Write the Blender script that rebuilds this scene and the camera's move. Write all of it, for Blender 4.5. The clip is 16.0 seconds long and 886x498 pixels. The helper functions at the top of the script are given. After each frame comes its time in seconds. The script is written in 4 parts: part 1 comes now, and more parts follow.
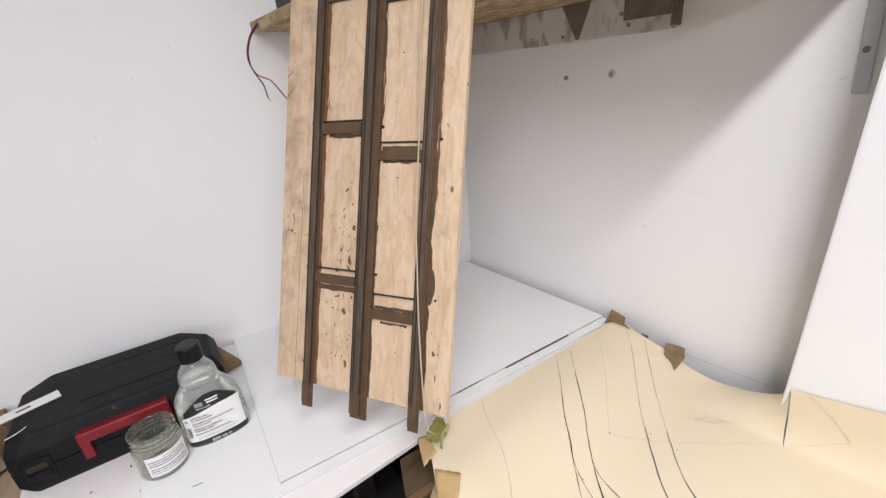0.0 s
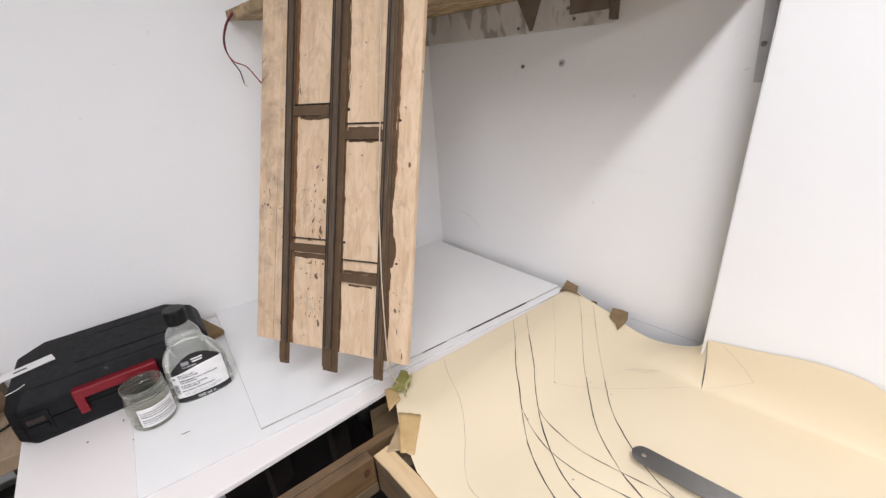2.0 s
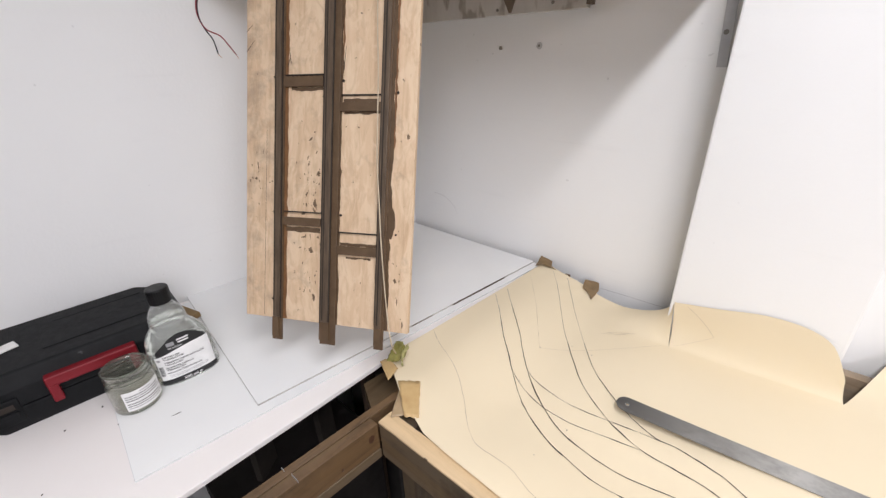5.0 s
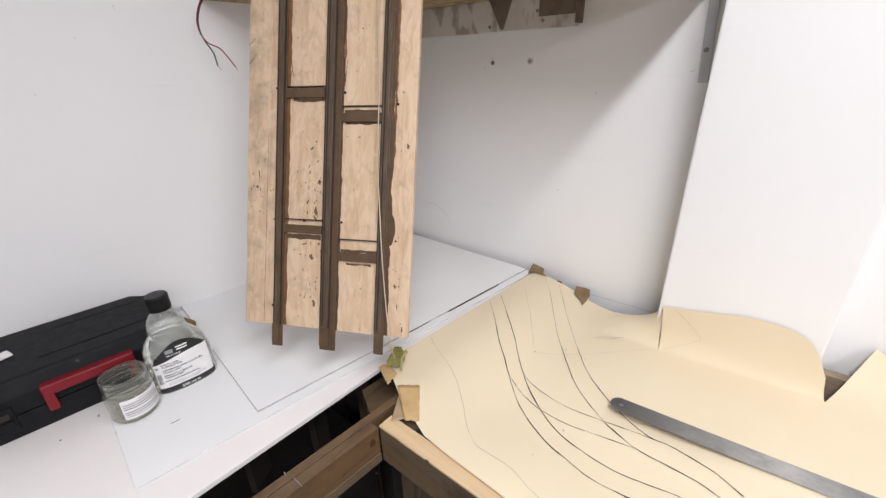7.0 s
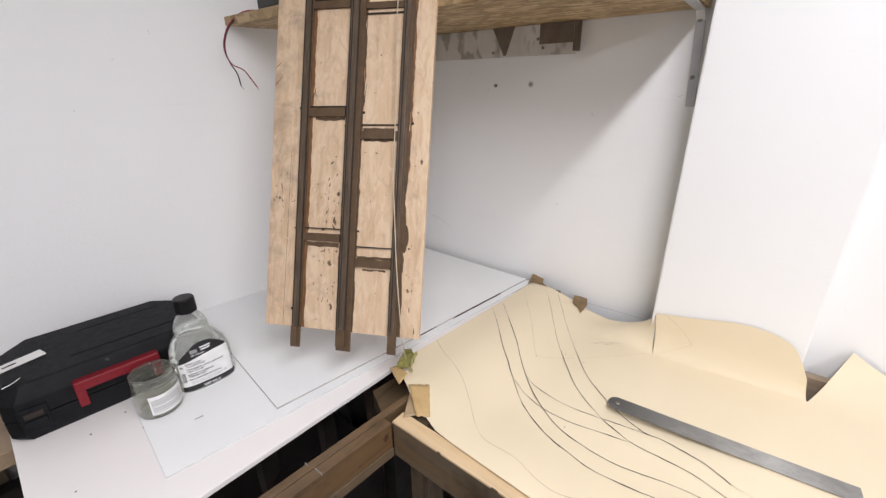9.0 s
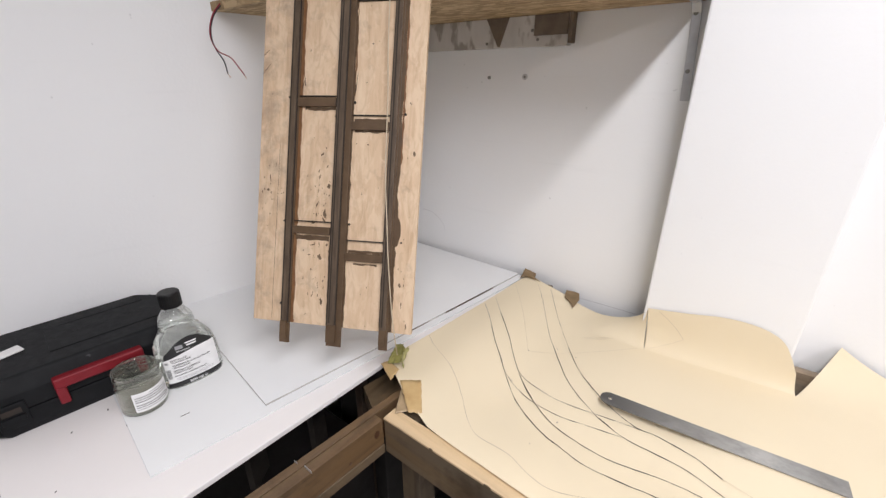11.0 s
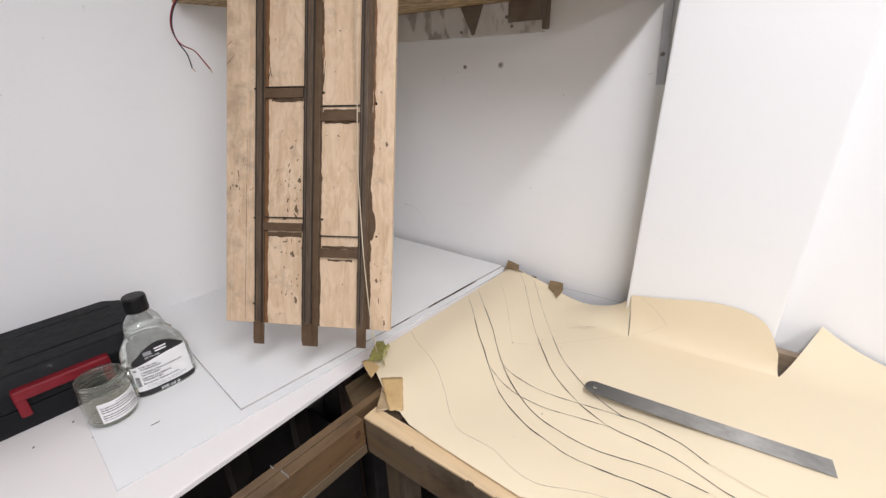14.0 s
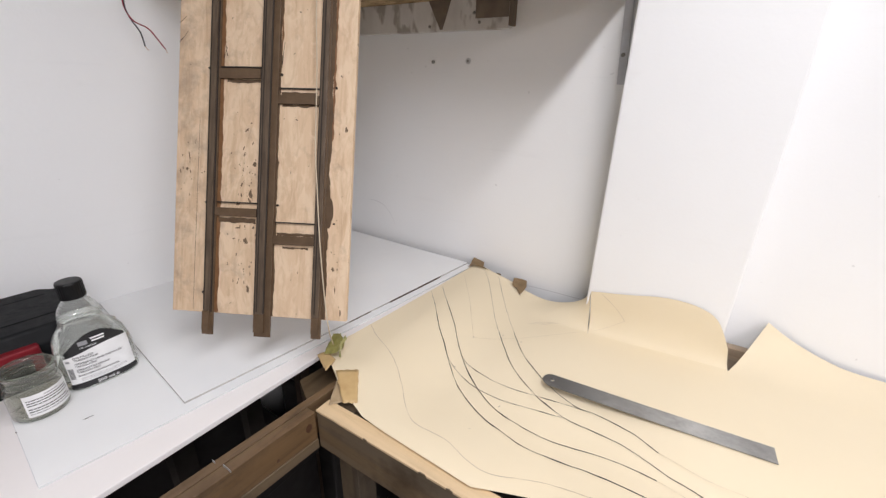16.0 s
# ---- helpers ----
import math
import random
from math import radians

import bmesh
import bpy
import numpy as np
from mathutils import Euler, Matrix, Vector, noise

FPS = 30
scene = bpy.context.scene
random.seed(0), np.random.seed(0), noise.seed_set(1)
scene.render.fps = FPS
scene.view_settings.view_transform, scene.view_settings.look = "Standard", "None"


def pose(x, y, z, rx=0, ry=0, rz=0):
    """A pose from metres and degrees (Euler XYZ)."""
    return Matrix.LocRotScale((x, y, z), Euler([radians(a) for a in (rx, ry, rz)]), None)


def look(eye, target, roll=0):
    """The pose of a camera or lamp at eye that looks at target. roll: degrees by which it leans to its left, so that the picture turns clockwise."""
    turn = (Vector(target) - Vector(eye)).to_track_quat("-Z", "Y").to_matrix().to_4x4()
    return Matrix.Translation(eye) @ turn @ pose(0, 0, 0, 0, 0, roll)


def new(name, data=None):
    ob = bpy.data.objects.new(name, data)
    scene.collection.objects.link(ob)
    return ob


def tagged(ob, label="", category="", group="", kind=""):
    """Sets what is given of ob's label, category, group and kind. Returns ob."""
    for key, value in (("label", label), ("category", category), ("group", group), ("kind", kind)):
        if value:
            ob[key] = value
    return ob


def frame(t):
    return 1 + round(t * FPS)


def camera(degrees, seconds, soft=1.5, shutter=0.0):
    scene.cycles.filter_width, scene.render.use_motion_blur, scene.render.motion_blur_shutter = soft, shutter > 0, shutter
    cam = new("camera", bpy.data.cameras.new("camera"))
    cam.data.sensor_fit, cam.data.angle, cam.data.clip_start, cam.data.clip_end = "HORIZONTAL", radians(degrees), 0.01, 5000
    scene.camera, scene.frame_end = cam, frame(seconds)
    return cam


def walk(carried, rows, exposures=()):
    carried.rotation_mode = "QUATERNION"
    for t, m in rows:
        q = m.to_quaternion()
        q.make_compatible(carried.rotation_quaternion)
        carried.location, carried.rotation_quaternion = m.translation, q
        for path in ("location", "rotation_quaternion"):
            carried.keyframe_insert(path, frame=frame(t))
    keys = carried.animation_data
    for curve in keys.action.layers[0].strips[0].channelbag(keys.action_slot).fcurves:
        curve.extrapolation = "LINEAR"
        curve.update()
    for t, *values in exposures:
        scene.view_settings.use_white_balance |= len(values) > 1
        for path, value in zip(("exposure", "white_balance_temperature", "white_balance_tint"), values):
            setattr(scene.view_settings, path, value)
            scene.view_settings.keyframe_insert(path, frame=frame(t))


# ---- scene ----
cam = camera(93.9, 16.0, soft=1.35)
PATH = [
    (0, (0.034, 0.05, 1.506), (-1.414, 1.204, 0.75), -4.6),
    (0.5, (0.041, 0.055, 1.511), (-1.393, 1.222, 0.75), -4.4),
    (1, (0.052, 0.052, 1.497), (-1.374, 1.226, 0.73), -4.2),
    (1.5, (0.083, 0.047, 1.5), (-1.325, 1.228, 0.712), -4.0),
    (2, (0.126, 0.024, 1.503), (-1.261, 1.217, 0.696), -4.2),
    (2.5, (0.136, 0.012, 1.502), (-1.212, 1.231, 0.668), -4.3),
    (3, (0.116, 0.005, 1.503), (-1.19, 1.259, 0.654), -4.6),
    (3.5, (0.093, -0.032, 1.496), (-1.177, 1.253, 0.639), -4.6),
    (4, (0.093, -0.053, 1.492), (-1.144, 1.258, 0.626), -3.2),
    (6.5, (0.096, -0.054, 1.482), (-1.089, 1.327, 0.652), -1.8),
    (7, (0.094, -0.083, 1.486), (-1.081, 1.319, 0.676), -1.5),
    (7.5, (0.101, -0.134, 1.496), (-1.072, 1.285, 0.716), -1.0),
    (8, (0.103, -0.151, 1.499), (-1.075, 1.279, 0.746), -0.7),
    (8.5, (0.109, -0.149, 1.497), (-1.07, 1.289, 0.758), -0.6),
    (9, (0.11, -0.143, 1.496), (-1.064, 1.295, 0.754), -0.8),
    (11.5, (0.099, -0.132, 1.488), (-1.025, 1.329, 0.712), -0.1),
    (12, (0.104, -0.124, 1.484), (-1.011, 1.339, 0.7), -0.5),
    (12.5, (0.106, -0.119, 1.482), (-0.999, 1.346, 0.688), -0.9),
    (13, (0.098, -0.114, 1.478), (-0.998, 1.355, 0.678), -1.2),
    (13.5, (0.098, -0.102, 1.473), (-0.99, 1.374, 0.676), -1.3),
    (14, (0.107, -0.113, 1.475), (-0.979, 1.374, 0.694), -1.3),
    (14.5, (0.12, -0.117, 1.47), (-0.945, 1.393, 0.705), -0.7),
    (15, (0.122, -0.116, 1.47), (-0.913, 1.418, 0.711), 0.1),
    (15.5, (0.13, -0.108, 1.46), (-0.876, 1.445, 0.701), 0.8),
    (16, (0.128, -0.1, 1.447), (-0.86, 1.466, 0.689), 1.3),
]
walk(cam, [(t, look(eye, target, roll)) for t, eye, target, roll in PATH], exposures=[(0, 0.07), (2.5, 0.01), (8, -0.03), (12, -0.06), (16, -0.10)])

# ---- light ----
world = bpy.data.worlds.new("room_world")
scene.world = world
world.use_nodes = True
world.node_tree.nodes["Background"].inputs[0].default_value = (0.9, 0.95, 1.0, 1)
world.node_tree.nodes["Background"].inputs[1].default_value = 0.05


def area_lamp(name, m, sx, sy, watts, colour):
    d = bpy.data.lights.new(name, "AREA")
    d.shape, d.size, d.size_y, d.energy, d.color = "RECTANGLE", sx, sy, watts, colour
    ob = new(name, d)
    ob.matrix_world = m
    return ob


TUBE_NEAR, TUBE_FAR = (0.38, -0.22, 2.22), (1.93, -1.35, 2.22)
DAY = (0.975, 0.962, 1.0)
WARM = (1.0, 0.945, 0.98)
area_lamp("tube_light_near", pose(*TUBE_NEAR), 0.10, 1.1, 21.5, DAY)
area_lamp("tube_light_far", pose(*TUBE_FAR), 0.30, 2.2, 45, WARM)


# ---- materials ----
def nodes_of(name):
    m = bpy.data.materials.new(name)
    m.use_nodes = True
    nt = m.node_tree
    return m, nt, nt.nodes["Principled BSDF"]


def add(nt, kind, **vals):
    n = nt.nodes.new(kind)
    for k, v in vals.items():
        if k in n.inputs:
            n.inputs[k].default_value = v
    return n


def coords(nt, scale=(1, 1, 1), rot=(0, 0, 0)):
    tc = nt.nodes.new("ShaderNodeTexCoord")
    mp = nt.nodes.new("ShaderNodeMapping")
    mp.inputs["Scale"].default_value = scale
    mp.inputs["Rotation"].default_value = rot
    nt.links.new(tc.outputs["Object"], mp.inputs["Vector"])
    return mp.outputs["Vector"]


def noise_tex(nt, vec, scale, detail=4.0, rough=0.55, dist=0.0):
    n = add(nt, "ShaderNodeTexNoise", Scale=scale, Detail=detail, Roughness=rough, Distortion=dist)
    nt.links.new(vec, n.inputs["Vector"])
    return n.outputs["Fac"]


def ramp(nt, fac, stops):
    r = nt.nodes.new("ShaderNodeValToRGB")
    e = r.color_ramp.elements
    while len(e) < len(stops):
        e.new(0.5)
    for k, (p, c) in enumerate(stops):
        e[k].position = p
        e[k].color = (*c, 1) if len(c) == 3 else c
    nt.links.new(fac, r.inputs["Fac"])
    return r.outputs["Color"]


def mix(nt, fac, a, b):
    n = nt.nodes.new("ShaderNodeMix")
    n.data_type = "RGBA"
    for sock, v in ((n.inputs[0], fac), (n.inputs[6], a), (n.inputs[7], b)):
        if isinstance(v, (int, float)):
            sock.default_value = v
        elif isinstance(v, tuple):
            sock.default_value = (*v, 1)
        else:
            nt.links.new(v, sock)
    return n.outputs[2]


def bump(nt, bsdf, height, strength, dist):
    b = add(nt, "ShaderNodeBump", Strength=strength, Distance=dist)
    nt.links.new(height, b.inputs["Height"])
    nt.links.new(b.outputs["Normal"], bsdf.inputs["Normal"])


def surface(name, c1, c2, scale, rough=0.6, bump_scale=200.0, bump_amt=0.2, bump_dist=0.0005, metal=0.0, stretch=(1, 1, 1), spot=None, spot_scale=40.0, spot_at=0.72, gloss=0.5):
    m, nt, p = nodes_of(name)
    v = coords(nt, stretch)
    col = ramp(nt, noise_tex(nt, v, scale), [(0.3, c1), (0.7, c2)])
    if spot:
        f = ramp(nt, noise_tex(nt, v, spot_scale, 3.0, 0.5), [(spot_at, (0, 0, 0)), (spot_at + 0.06, (1, 1, 1))])
        col = mix(nt, f, col, spot)
    nt.links.new(col, p.inputs["Base Color"])
    r = ramp(nt, noise_tex(nt, v, scale * 3.1), [(0.3, (rough - 0.06,) * 3), (0.7, (rough + 0.06,) * 3)])
    nt.links.new(r, p.inputs["Roughness"])
    p.inputs["Metallic"].default_value = metal
    p.inputs["Specular IOR Level"].default_value = gloss
    bump(nt, p, noise_tex(nt, v, bump_scale), bump_amt, bump_dist)
    return m


def wood(name, light, dark, along=1, rings=14.0, rough=0.6, grey=0.35, grime=0.8):
    """Sawn timber whose grain runs along the given axis, weathered grey and grimy in patches."""
    m, nt, p = nodes_of(name)
    sc = [9.0, 9.0, 9.0]
    sc[along] = 0.7
    v = coords(nt, tuple(sc))
    warp = noise_tex(nt, v, 1.3, 3.0, 0.5, 0.8)
    w = add(nt, "ShaderNodeTexNoise", Scale=rings * 0.35, Detail=8.0, Roughness=0.7, Distortion=0.8)
    nt.links.new(v, w.inputs["Vector"])
    col = ramp(nt, w.outputs["Fac"], [(0.30, dark), (0.46, light), (0.58, tuple(1.12 * c for c in light)), (0.72, tuple(0.66 * c for c in light))])
    col = mix(nt, ramp(nt, warp, [(0.35, (0, 0, 0)), (0.75, (0.6, 0.6, 0.6))]), col, tuple(0.5 * (a + b) for a, b in zip(light, dark)))
    mean = sum(light) / 3
    weather = ramp(nt, noise_tex(nt, coords(nt, tuple(0.5 * c for c in sc)), 2.4, 5.0, 0.6), [(0.42, (0, 0, 0)), (0.62, (grey,) * 3)])
    col = mix(nt, weather, col, (mean * 1.0, mean * 0.92, mean * 0.80))
    dirt = ramp(nt, noise_tex(nt, coords(nt), 9.0, 6.0, 0.7), [(0.50, (0, 0, 0)), (0.74, (grime,) * 3)])
    col = mix(nt, dirt, col, tuple(0.5 * c for c in dark))
    nt.links.new(col, p.inputs["Base Color"])
    p.inputs["Roughness"].default_value = rough
    bump(nt, p, w.outputs["Fac"], 0.35, 0.0008)
    return m


def wall_paint(name, c):
    m, nt, p = nodes_of(name)
    v = coords(nt)
    big = noise_tex(nt, v, 1.7, 3.0, 0.5)
    col = ramp(nt, big, [(0.3, tuple(0.965 * x for x in c)), (0.7, c)])
    scuff = ramp(nt, noise_tex(nt, coords(nt, (1, 1, 3)), 9.0, 6.0, 0.7), [(0.62, (0, 0, 0)), (0.85, (0.25, 0.25, 0.25))])
    col = mix(nt, scuff, col, tuple(0.85 * x for x in c))
    streak = ramp(nt, noise_tex(nt, coords(nt, (0.5, 0.5, 9.0)), 5.0, 6.0, 0.7), [(0.60, (0, 0, 0)), (0.78, (0.30, 0.30, 0.30))])
    col = mix(nt, streak, col, tuple(0.86 * x for x in c))
    speck = ramp(nt, noise_tex(nt, v, 70.0, 1.0, 0.4), [(0.80, (0, 0, 0)), (0.83, (0.5, 0.5, 0.5))])
    col = mix(nt, speck, col, tuple(0.7 * x for x in c))
    nt.links.new(col, p.inputs["Base Color"])
    p.inputs["Roughness"].default_value = 0.62
    h = nt.nodes.new("ShaderNodeMath")
    h.operation = "ADD"
    nt.links.new(noise_tex(nt, v, 14.0, 3.0, 0.5), h.inputs[0])
    nt.links.new(noise_tex(nt, v, 160.0, 2.0, 0.5), h.inputs[1])
    bump(nt, p, h.outputs[0], 0.12, 0.002)
    return m


def osb_board():
    m, nt, p = nodes_of("oriented_strand_board")
    warp = add(nt, "ShaderNodeTexNoise", Scale=14.0, Detail=3.0)
    nt.links.new(coords(nt), warp.inputs["Vector"])

    def flakes(scale, rot):
        vm = nt.nodes.new("ShaderNodeVectorMath")
        vm.operation = "MULTIPLY_ADD"
        vm.inputs[1].default_value = (0.9, 0.9, 0.9)
        nt.links.new(warp.outputs["Color"], vm.inputs[0])
        nt.links.new(coords(nt, scale, rot), vm.inputs[2])
        vo = add(nt, "ShaderNodeTexVoronoi", Scale=1.0, Randomness=1.0)
        nt.links.new(vm.outputs[0], vo.inputs["Vector"])
        return vo
    a, b = flakes((24, 95, 40), (0, 0, 0.6)), flakes((30, 100, 40), (0, 0, -0.5))
    ca = ramp(nt, a.outputs["Color"], [(0.1, (0.20, 0.125, 0.055)), (0.5, (0.40, 0.275, 0.135)), (0.9, (0.60, 0.445, 0.255))])
    cb = ramp(nt, b.outputs["Color"], [(0.1, (0.22, 0.14, 0.06)), (0.5, (0.36, 0.245, 0.12)), (0.9, (0.55, 0.40, 0.225))])
    col = mix(nt, ramp(nt, noise_tex(nt, coords(nt), 25.0), [(0.45, (0, 0, 0)), (0.55, (1, 1, 1))]), ca, cb)
    nt.links.new(col, p.inputs["Base Color"])
    p.inputs["Roughness"].default_value = 0.6
    bump(nt, p, a.outputs["Distance"], 0.4, 0.001)
    return m


def plywood():
    """Birch-faced ply, grain along local y, with rotary-cut figure, grubby finger marks and glue smudges."""
    m, nt, p = nodes_of("birch_plywood")
    g = coords(nt, (30, 1.6, 10))
    grain = noise_tex(nt, g, 2.2, 8.0, 0.7, 0.9)
    col = ramp(nt, grain, [(0.25, (0.47, 0.315, 0.19)), (0.5, (0.63, 0.455, 0.298)), (0.8, (0.69, 0.525, 0.362))])
    swirl = noise_tex(nt, coords(nt, (9, 4, 4), (0, 0, 0.45)), 3.4, 5.0, 0.6, 1.4)
    col = mix(nt, ramp(nt, swirl, [(0.44, (0, 0, 0)), (0.58, (0.6, 0.6, 0.6))]), col, (0.74, 0.58, 0.41))
    flame = noise_tex(nt, coords(nt, (16, 5, 4), (0, 0, -0.6)), 3.0, 3.0, 0.55, 2.0)
    col = mix(nt, ramp(nt, flame, [(0.52, (0, 0, 0)), (0.64, (0.42, 0.42, 0.42))]), col, (0.50, 0.345, 0.215))
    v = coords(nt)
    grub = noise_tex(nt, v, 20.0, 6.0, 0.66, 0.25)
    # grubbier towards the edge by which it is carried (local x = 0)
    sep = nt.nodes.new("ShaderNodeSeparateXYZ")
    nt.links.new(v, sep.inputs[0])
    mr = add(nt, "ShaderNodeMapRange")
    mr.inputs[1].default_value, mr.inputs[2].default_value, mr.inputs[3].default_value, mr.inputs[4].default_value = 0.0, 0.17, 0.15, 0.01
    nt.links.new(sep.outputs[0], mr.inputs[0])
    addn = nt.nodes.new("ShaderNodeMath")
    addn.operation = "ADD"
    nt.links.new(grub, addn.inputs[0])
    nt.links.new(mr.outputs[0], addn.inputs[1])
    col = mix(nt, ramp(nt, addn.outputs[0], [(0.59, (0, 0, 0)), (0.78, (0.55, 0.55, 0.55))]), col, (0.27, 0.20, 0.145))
    dots = ramp(nt, noise_tex(nt, coords(nt, (1.6, 1, 1)), 75.0, 2.0, 0.5), [(0.725, (0, 0, 0)), (0.755, (0.85, 0.85, 0.85))])
    col = mix(nt, dots, col, (0.12, 0.085, 0.06))
    nt.links.new(col, p.inputs["Base Color"])
    p.inputs["Roughness"].default_value = 0.55
    bump(nt, p, grain, 0.15, 0.0004)
    return m


def thin_glass(name, tint, rough=0.02, gloss=0.9, haze=0.0):
    """Thin clear wall: see-through with a Fresnel gloss."""
    m, nt, p = nodes_of(name)
    nt.nodes.remove(p)
    out = nt.nodes["Material Output"]
    t = nt.nodes.new("ShaderNodeBsdfTransparent")
    t.inputs[0].default_value = (*tint, 1)
    g = nt.nodes.new("ShaderNodeBsdfGlossy")
    g.inputs["Roughness"].default_value = rough
    g.inputs["Color"].default_value = (gloss, gloss, gloss, 1)
    lw = nt.nodes.new("ShaderNodeLayerWeight")
    pw4 = nt.nodes.new("ShaderNodeMath")
    pw4.operation = "POWER"
    pw4.inputs[1].default_value = 2.6
    nt.links.new(lw.outputs["Facing"], pw4.inputs[0])
    mr = nt.nodes.new("ShaderNodeMapRange")
    mr.inputs[3].default_value, mr.inputs[4].default_value = 0.05, 0.85
    nt.links.new(pw4.outputs[0], mr.inputs[0])
    mx = nt.nodes.new("ShaderNodeMixShader")
    nt.links.new(mr.outputs[0], mx.inputs[0])
    nt.links.new(t.outputs[0], mx.inputs[1])
    nt.links.new(g.outputs[0], mx.inputs[2])
    nt.links.new(mx.outputs[0], out.inputs["Surface"])
    if haze:
        d = nt.nodes.new("ShaderNodeBsdfDiffuse")
        d.inputs[0].default_value = (0.90, 0.92, 0.89, 1)
        hz = nt.nodes.new("ShaderNodeMixShader")
        hz.inputs[0].default_value = haze
        nt.links.new(mx.outputs[0], hz.inputs[1])
        nt.links.new(d.outputs[0], hz.inputs[2])
        nt.links.new(hz.outputs[0], out.inputs["Surface"])
    return m


def plain(name, c, rough=0.5, metal=0.0):
    m, nt, p = nodes_of(name)
    v = coords(nt)
    col = ramp(nt, noise_tex(nt, v, 60.0), [(0.3, tuple(0.9 * x for x in c)), (0.7, c)])
    nt.links.new(col, p.inputs["Base Color"])
    p.inputs["Roughness"].default_value = rough
    p.inputs["Metallic"].default_value = metal
    return m


def emitter(name, c, strength):
    m, nt, p = nodes_of(name)
    p.inputs["Base Color"].default_value = (0.9, 0.9, 0.9, 1)
    p.inputs["Emission Color"].default_value = (*c, 1)
    p.inputs["Emission Strength"].default_value = strength
    return m


def solid_glass(name, tint, ior, rough=0.0):
    m, nt, p = nodes_of(name)
    nt.nodes.remove(p)
    g = nt.nodes.new("ShaderNodeBsdfGlass")
    g.inputs["Color"].default_value = (*tint, 1)
    g.inputs["IOR"].default_value = ior
    g.inputs["Roughness"].default_value = rough
    nt.links.new(g.outputs[0], nt.nodes["Material Output"].inputs["Surface"])
    return m


def tarnished_sheen_steel():
    """Blotchy old steel, dark at the hanging end; its bright middle paints in a reflection."""
    m, nt, p = nodes_of("tarnished_sheen_steel")
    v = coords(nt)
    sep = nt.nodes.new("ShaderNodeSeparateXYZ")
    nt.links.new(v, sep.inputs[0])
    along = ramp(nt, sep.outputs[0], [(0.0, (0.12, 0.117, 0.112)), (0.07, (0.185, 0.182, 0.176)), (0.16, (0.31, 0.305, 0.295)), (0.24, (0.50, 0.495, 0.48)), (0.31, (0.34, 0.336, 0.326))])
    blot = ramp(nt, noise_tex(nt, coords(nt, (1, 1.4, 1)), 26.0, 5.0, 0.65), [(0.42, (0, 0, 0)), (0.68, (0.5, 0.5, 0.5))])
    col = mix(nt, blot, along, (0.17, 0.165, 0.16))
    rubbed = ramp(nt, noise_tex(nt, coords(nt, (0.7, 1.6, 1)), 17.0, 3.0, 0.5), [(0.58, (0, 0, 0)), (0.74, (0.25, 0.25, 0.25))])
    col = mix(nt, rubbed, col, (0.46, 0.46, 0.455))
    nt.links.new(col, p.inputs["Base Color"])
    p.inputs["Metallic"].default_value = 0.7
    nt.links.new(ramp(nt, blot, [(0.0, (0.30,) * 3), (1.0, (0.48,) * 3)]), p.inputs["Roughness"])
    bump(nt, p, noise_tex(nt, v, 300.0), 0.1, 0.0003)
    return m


WALL = wall_paint("white_wall_paint", (0.862, 0.867, 0.872))
CEIL = wall_paint("white_ceiling_paint", (0.85, 0.85, 0.85))
FLOOR = surface("near_black_floor", (0.020, 0.018, 0.017), (0.035, 0.032, 0.03), 30.0, 0.9, 400.0, 0.5, 0.002)
BENCH = surface("white_painted_board", (0.82, 0.785, 0.775), (0.85, 0.82, 0.81), 5.0, 0.45, 120.0, 0.1, 0.0005, spot=(0.35, 0.33, 0.31), spot_scale=55.0, spot_at=0.80)
SHEET = surface("white_laminate_sheet", (0.80, 0.81, 0.82), (0.85, 0.86, 0.86), 4.0, 0.38, 80.0, 0.05, 0.0004)
PALE_EDGE = surface("white_board_edge", (0.55, 0.56, 0.58), (0.64, 0.65, 0.66), 40.0, 0.7)
GAP_SHADE = surface("sheet_gap_shade", (0.075, 0.055, 0.045), (0.13, 0.10, 0.085), 40.0, 0.8)
EDGE = surface("shaded_board_edge", (0.36, 0.345, 0.33), (0.48, 0.46, 0.44), 40.0, 0.8)
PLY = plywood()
BROWN = surface("brown_timber_paint", (0.078, 0.045, 0.022), (0.120, 0.073, 0.038), 45.0, 0.5, 180.0, 0.25, 0.0006)
RAIL = surface("grey_brown_rail_paint", (0.060, 0.039, 0.024), (0.130, 0.090, 0.057), 60.0, 0.45, 180.0, 0.2, 0.0005, stretch=(3, 0.4, 3))
REDBROWN = surface("red_brown_stain", (0.155, 0.070, 0.028), (0.225, 0.112, 0.048), 50.0, 0.5, 150.0, 0.2, 0.0005)
FLECK = surface("thin_brown_fleck", (0.12, 0.076, 0.042), (0.19, 0.125, 0.075), 90.0, 0.6)
GROOVE = plain("dark_groove", (0.026, 0.018, 0.013), 0.7)
PAPER = surface("manila_lining_paper", (0.765, 0.66, 0.475), (0.79, 0.685, 0.50), 3.0, 0.75, 350.0, 0.08, 0.0003)
PENCIL = plain("graphite", (0.022, 0.022, 0.025), 0.55)
MIDPENCIL = plain("light_graphite", (0.20, 0.18, 0.155), 0.6)
SOFTPENCIL = plain("soft_graphite", (0.47, 0.395, 0.295), 0.65)
FAINT = plain("faint_pencil", (0.63, 0.54, 0.395), 0.7)
FAINTER = plain("faint_wall_pencil", (0.55, 0.54, 0.55), 0.7)
TAPE = surface("brown_masking_tape", (0.47, 0.31, 0.135), (0.58, 0.41, 0.20), 35.0, 0.5, 120.0, 0.4, 0.001)
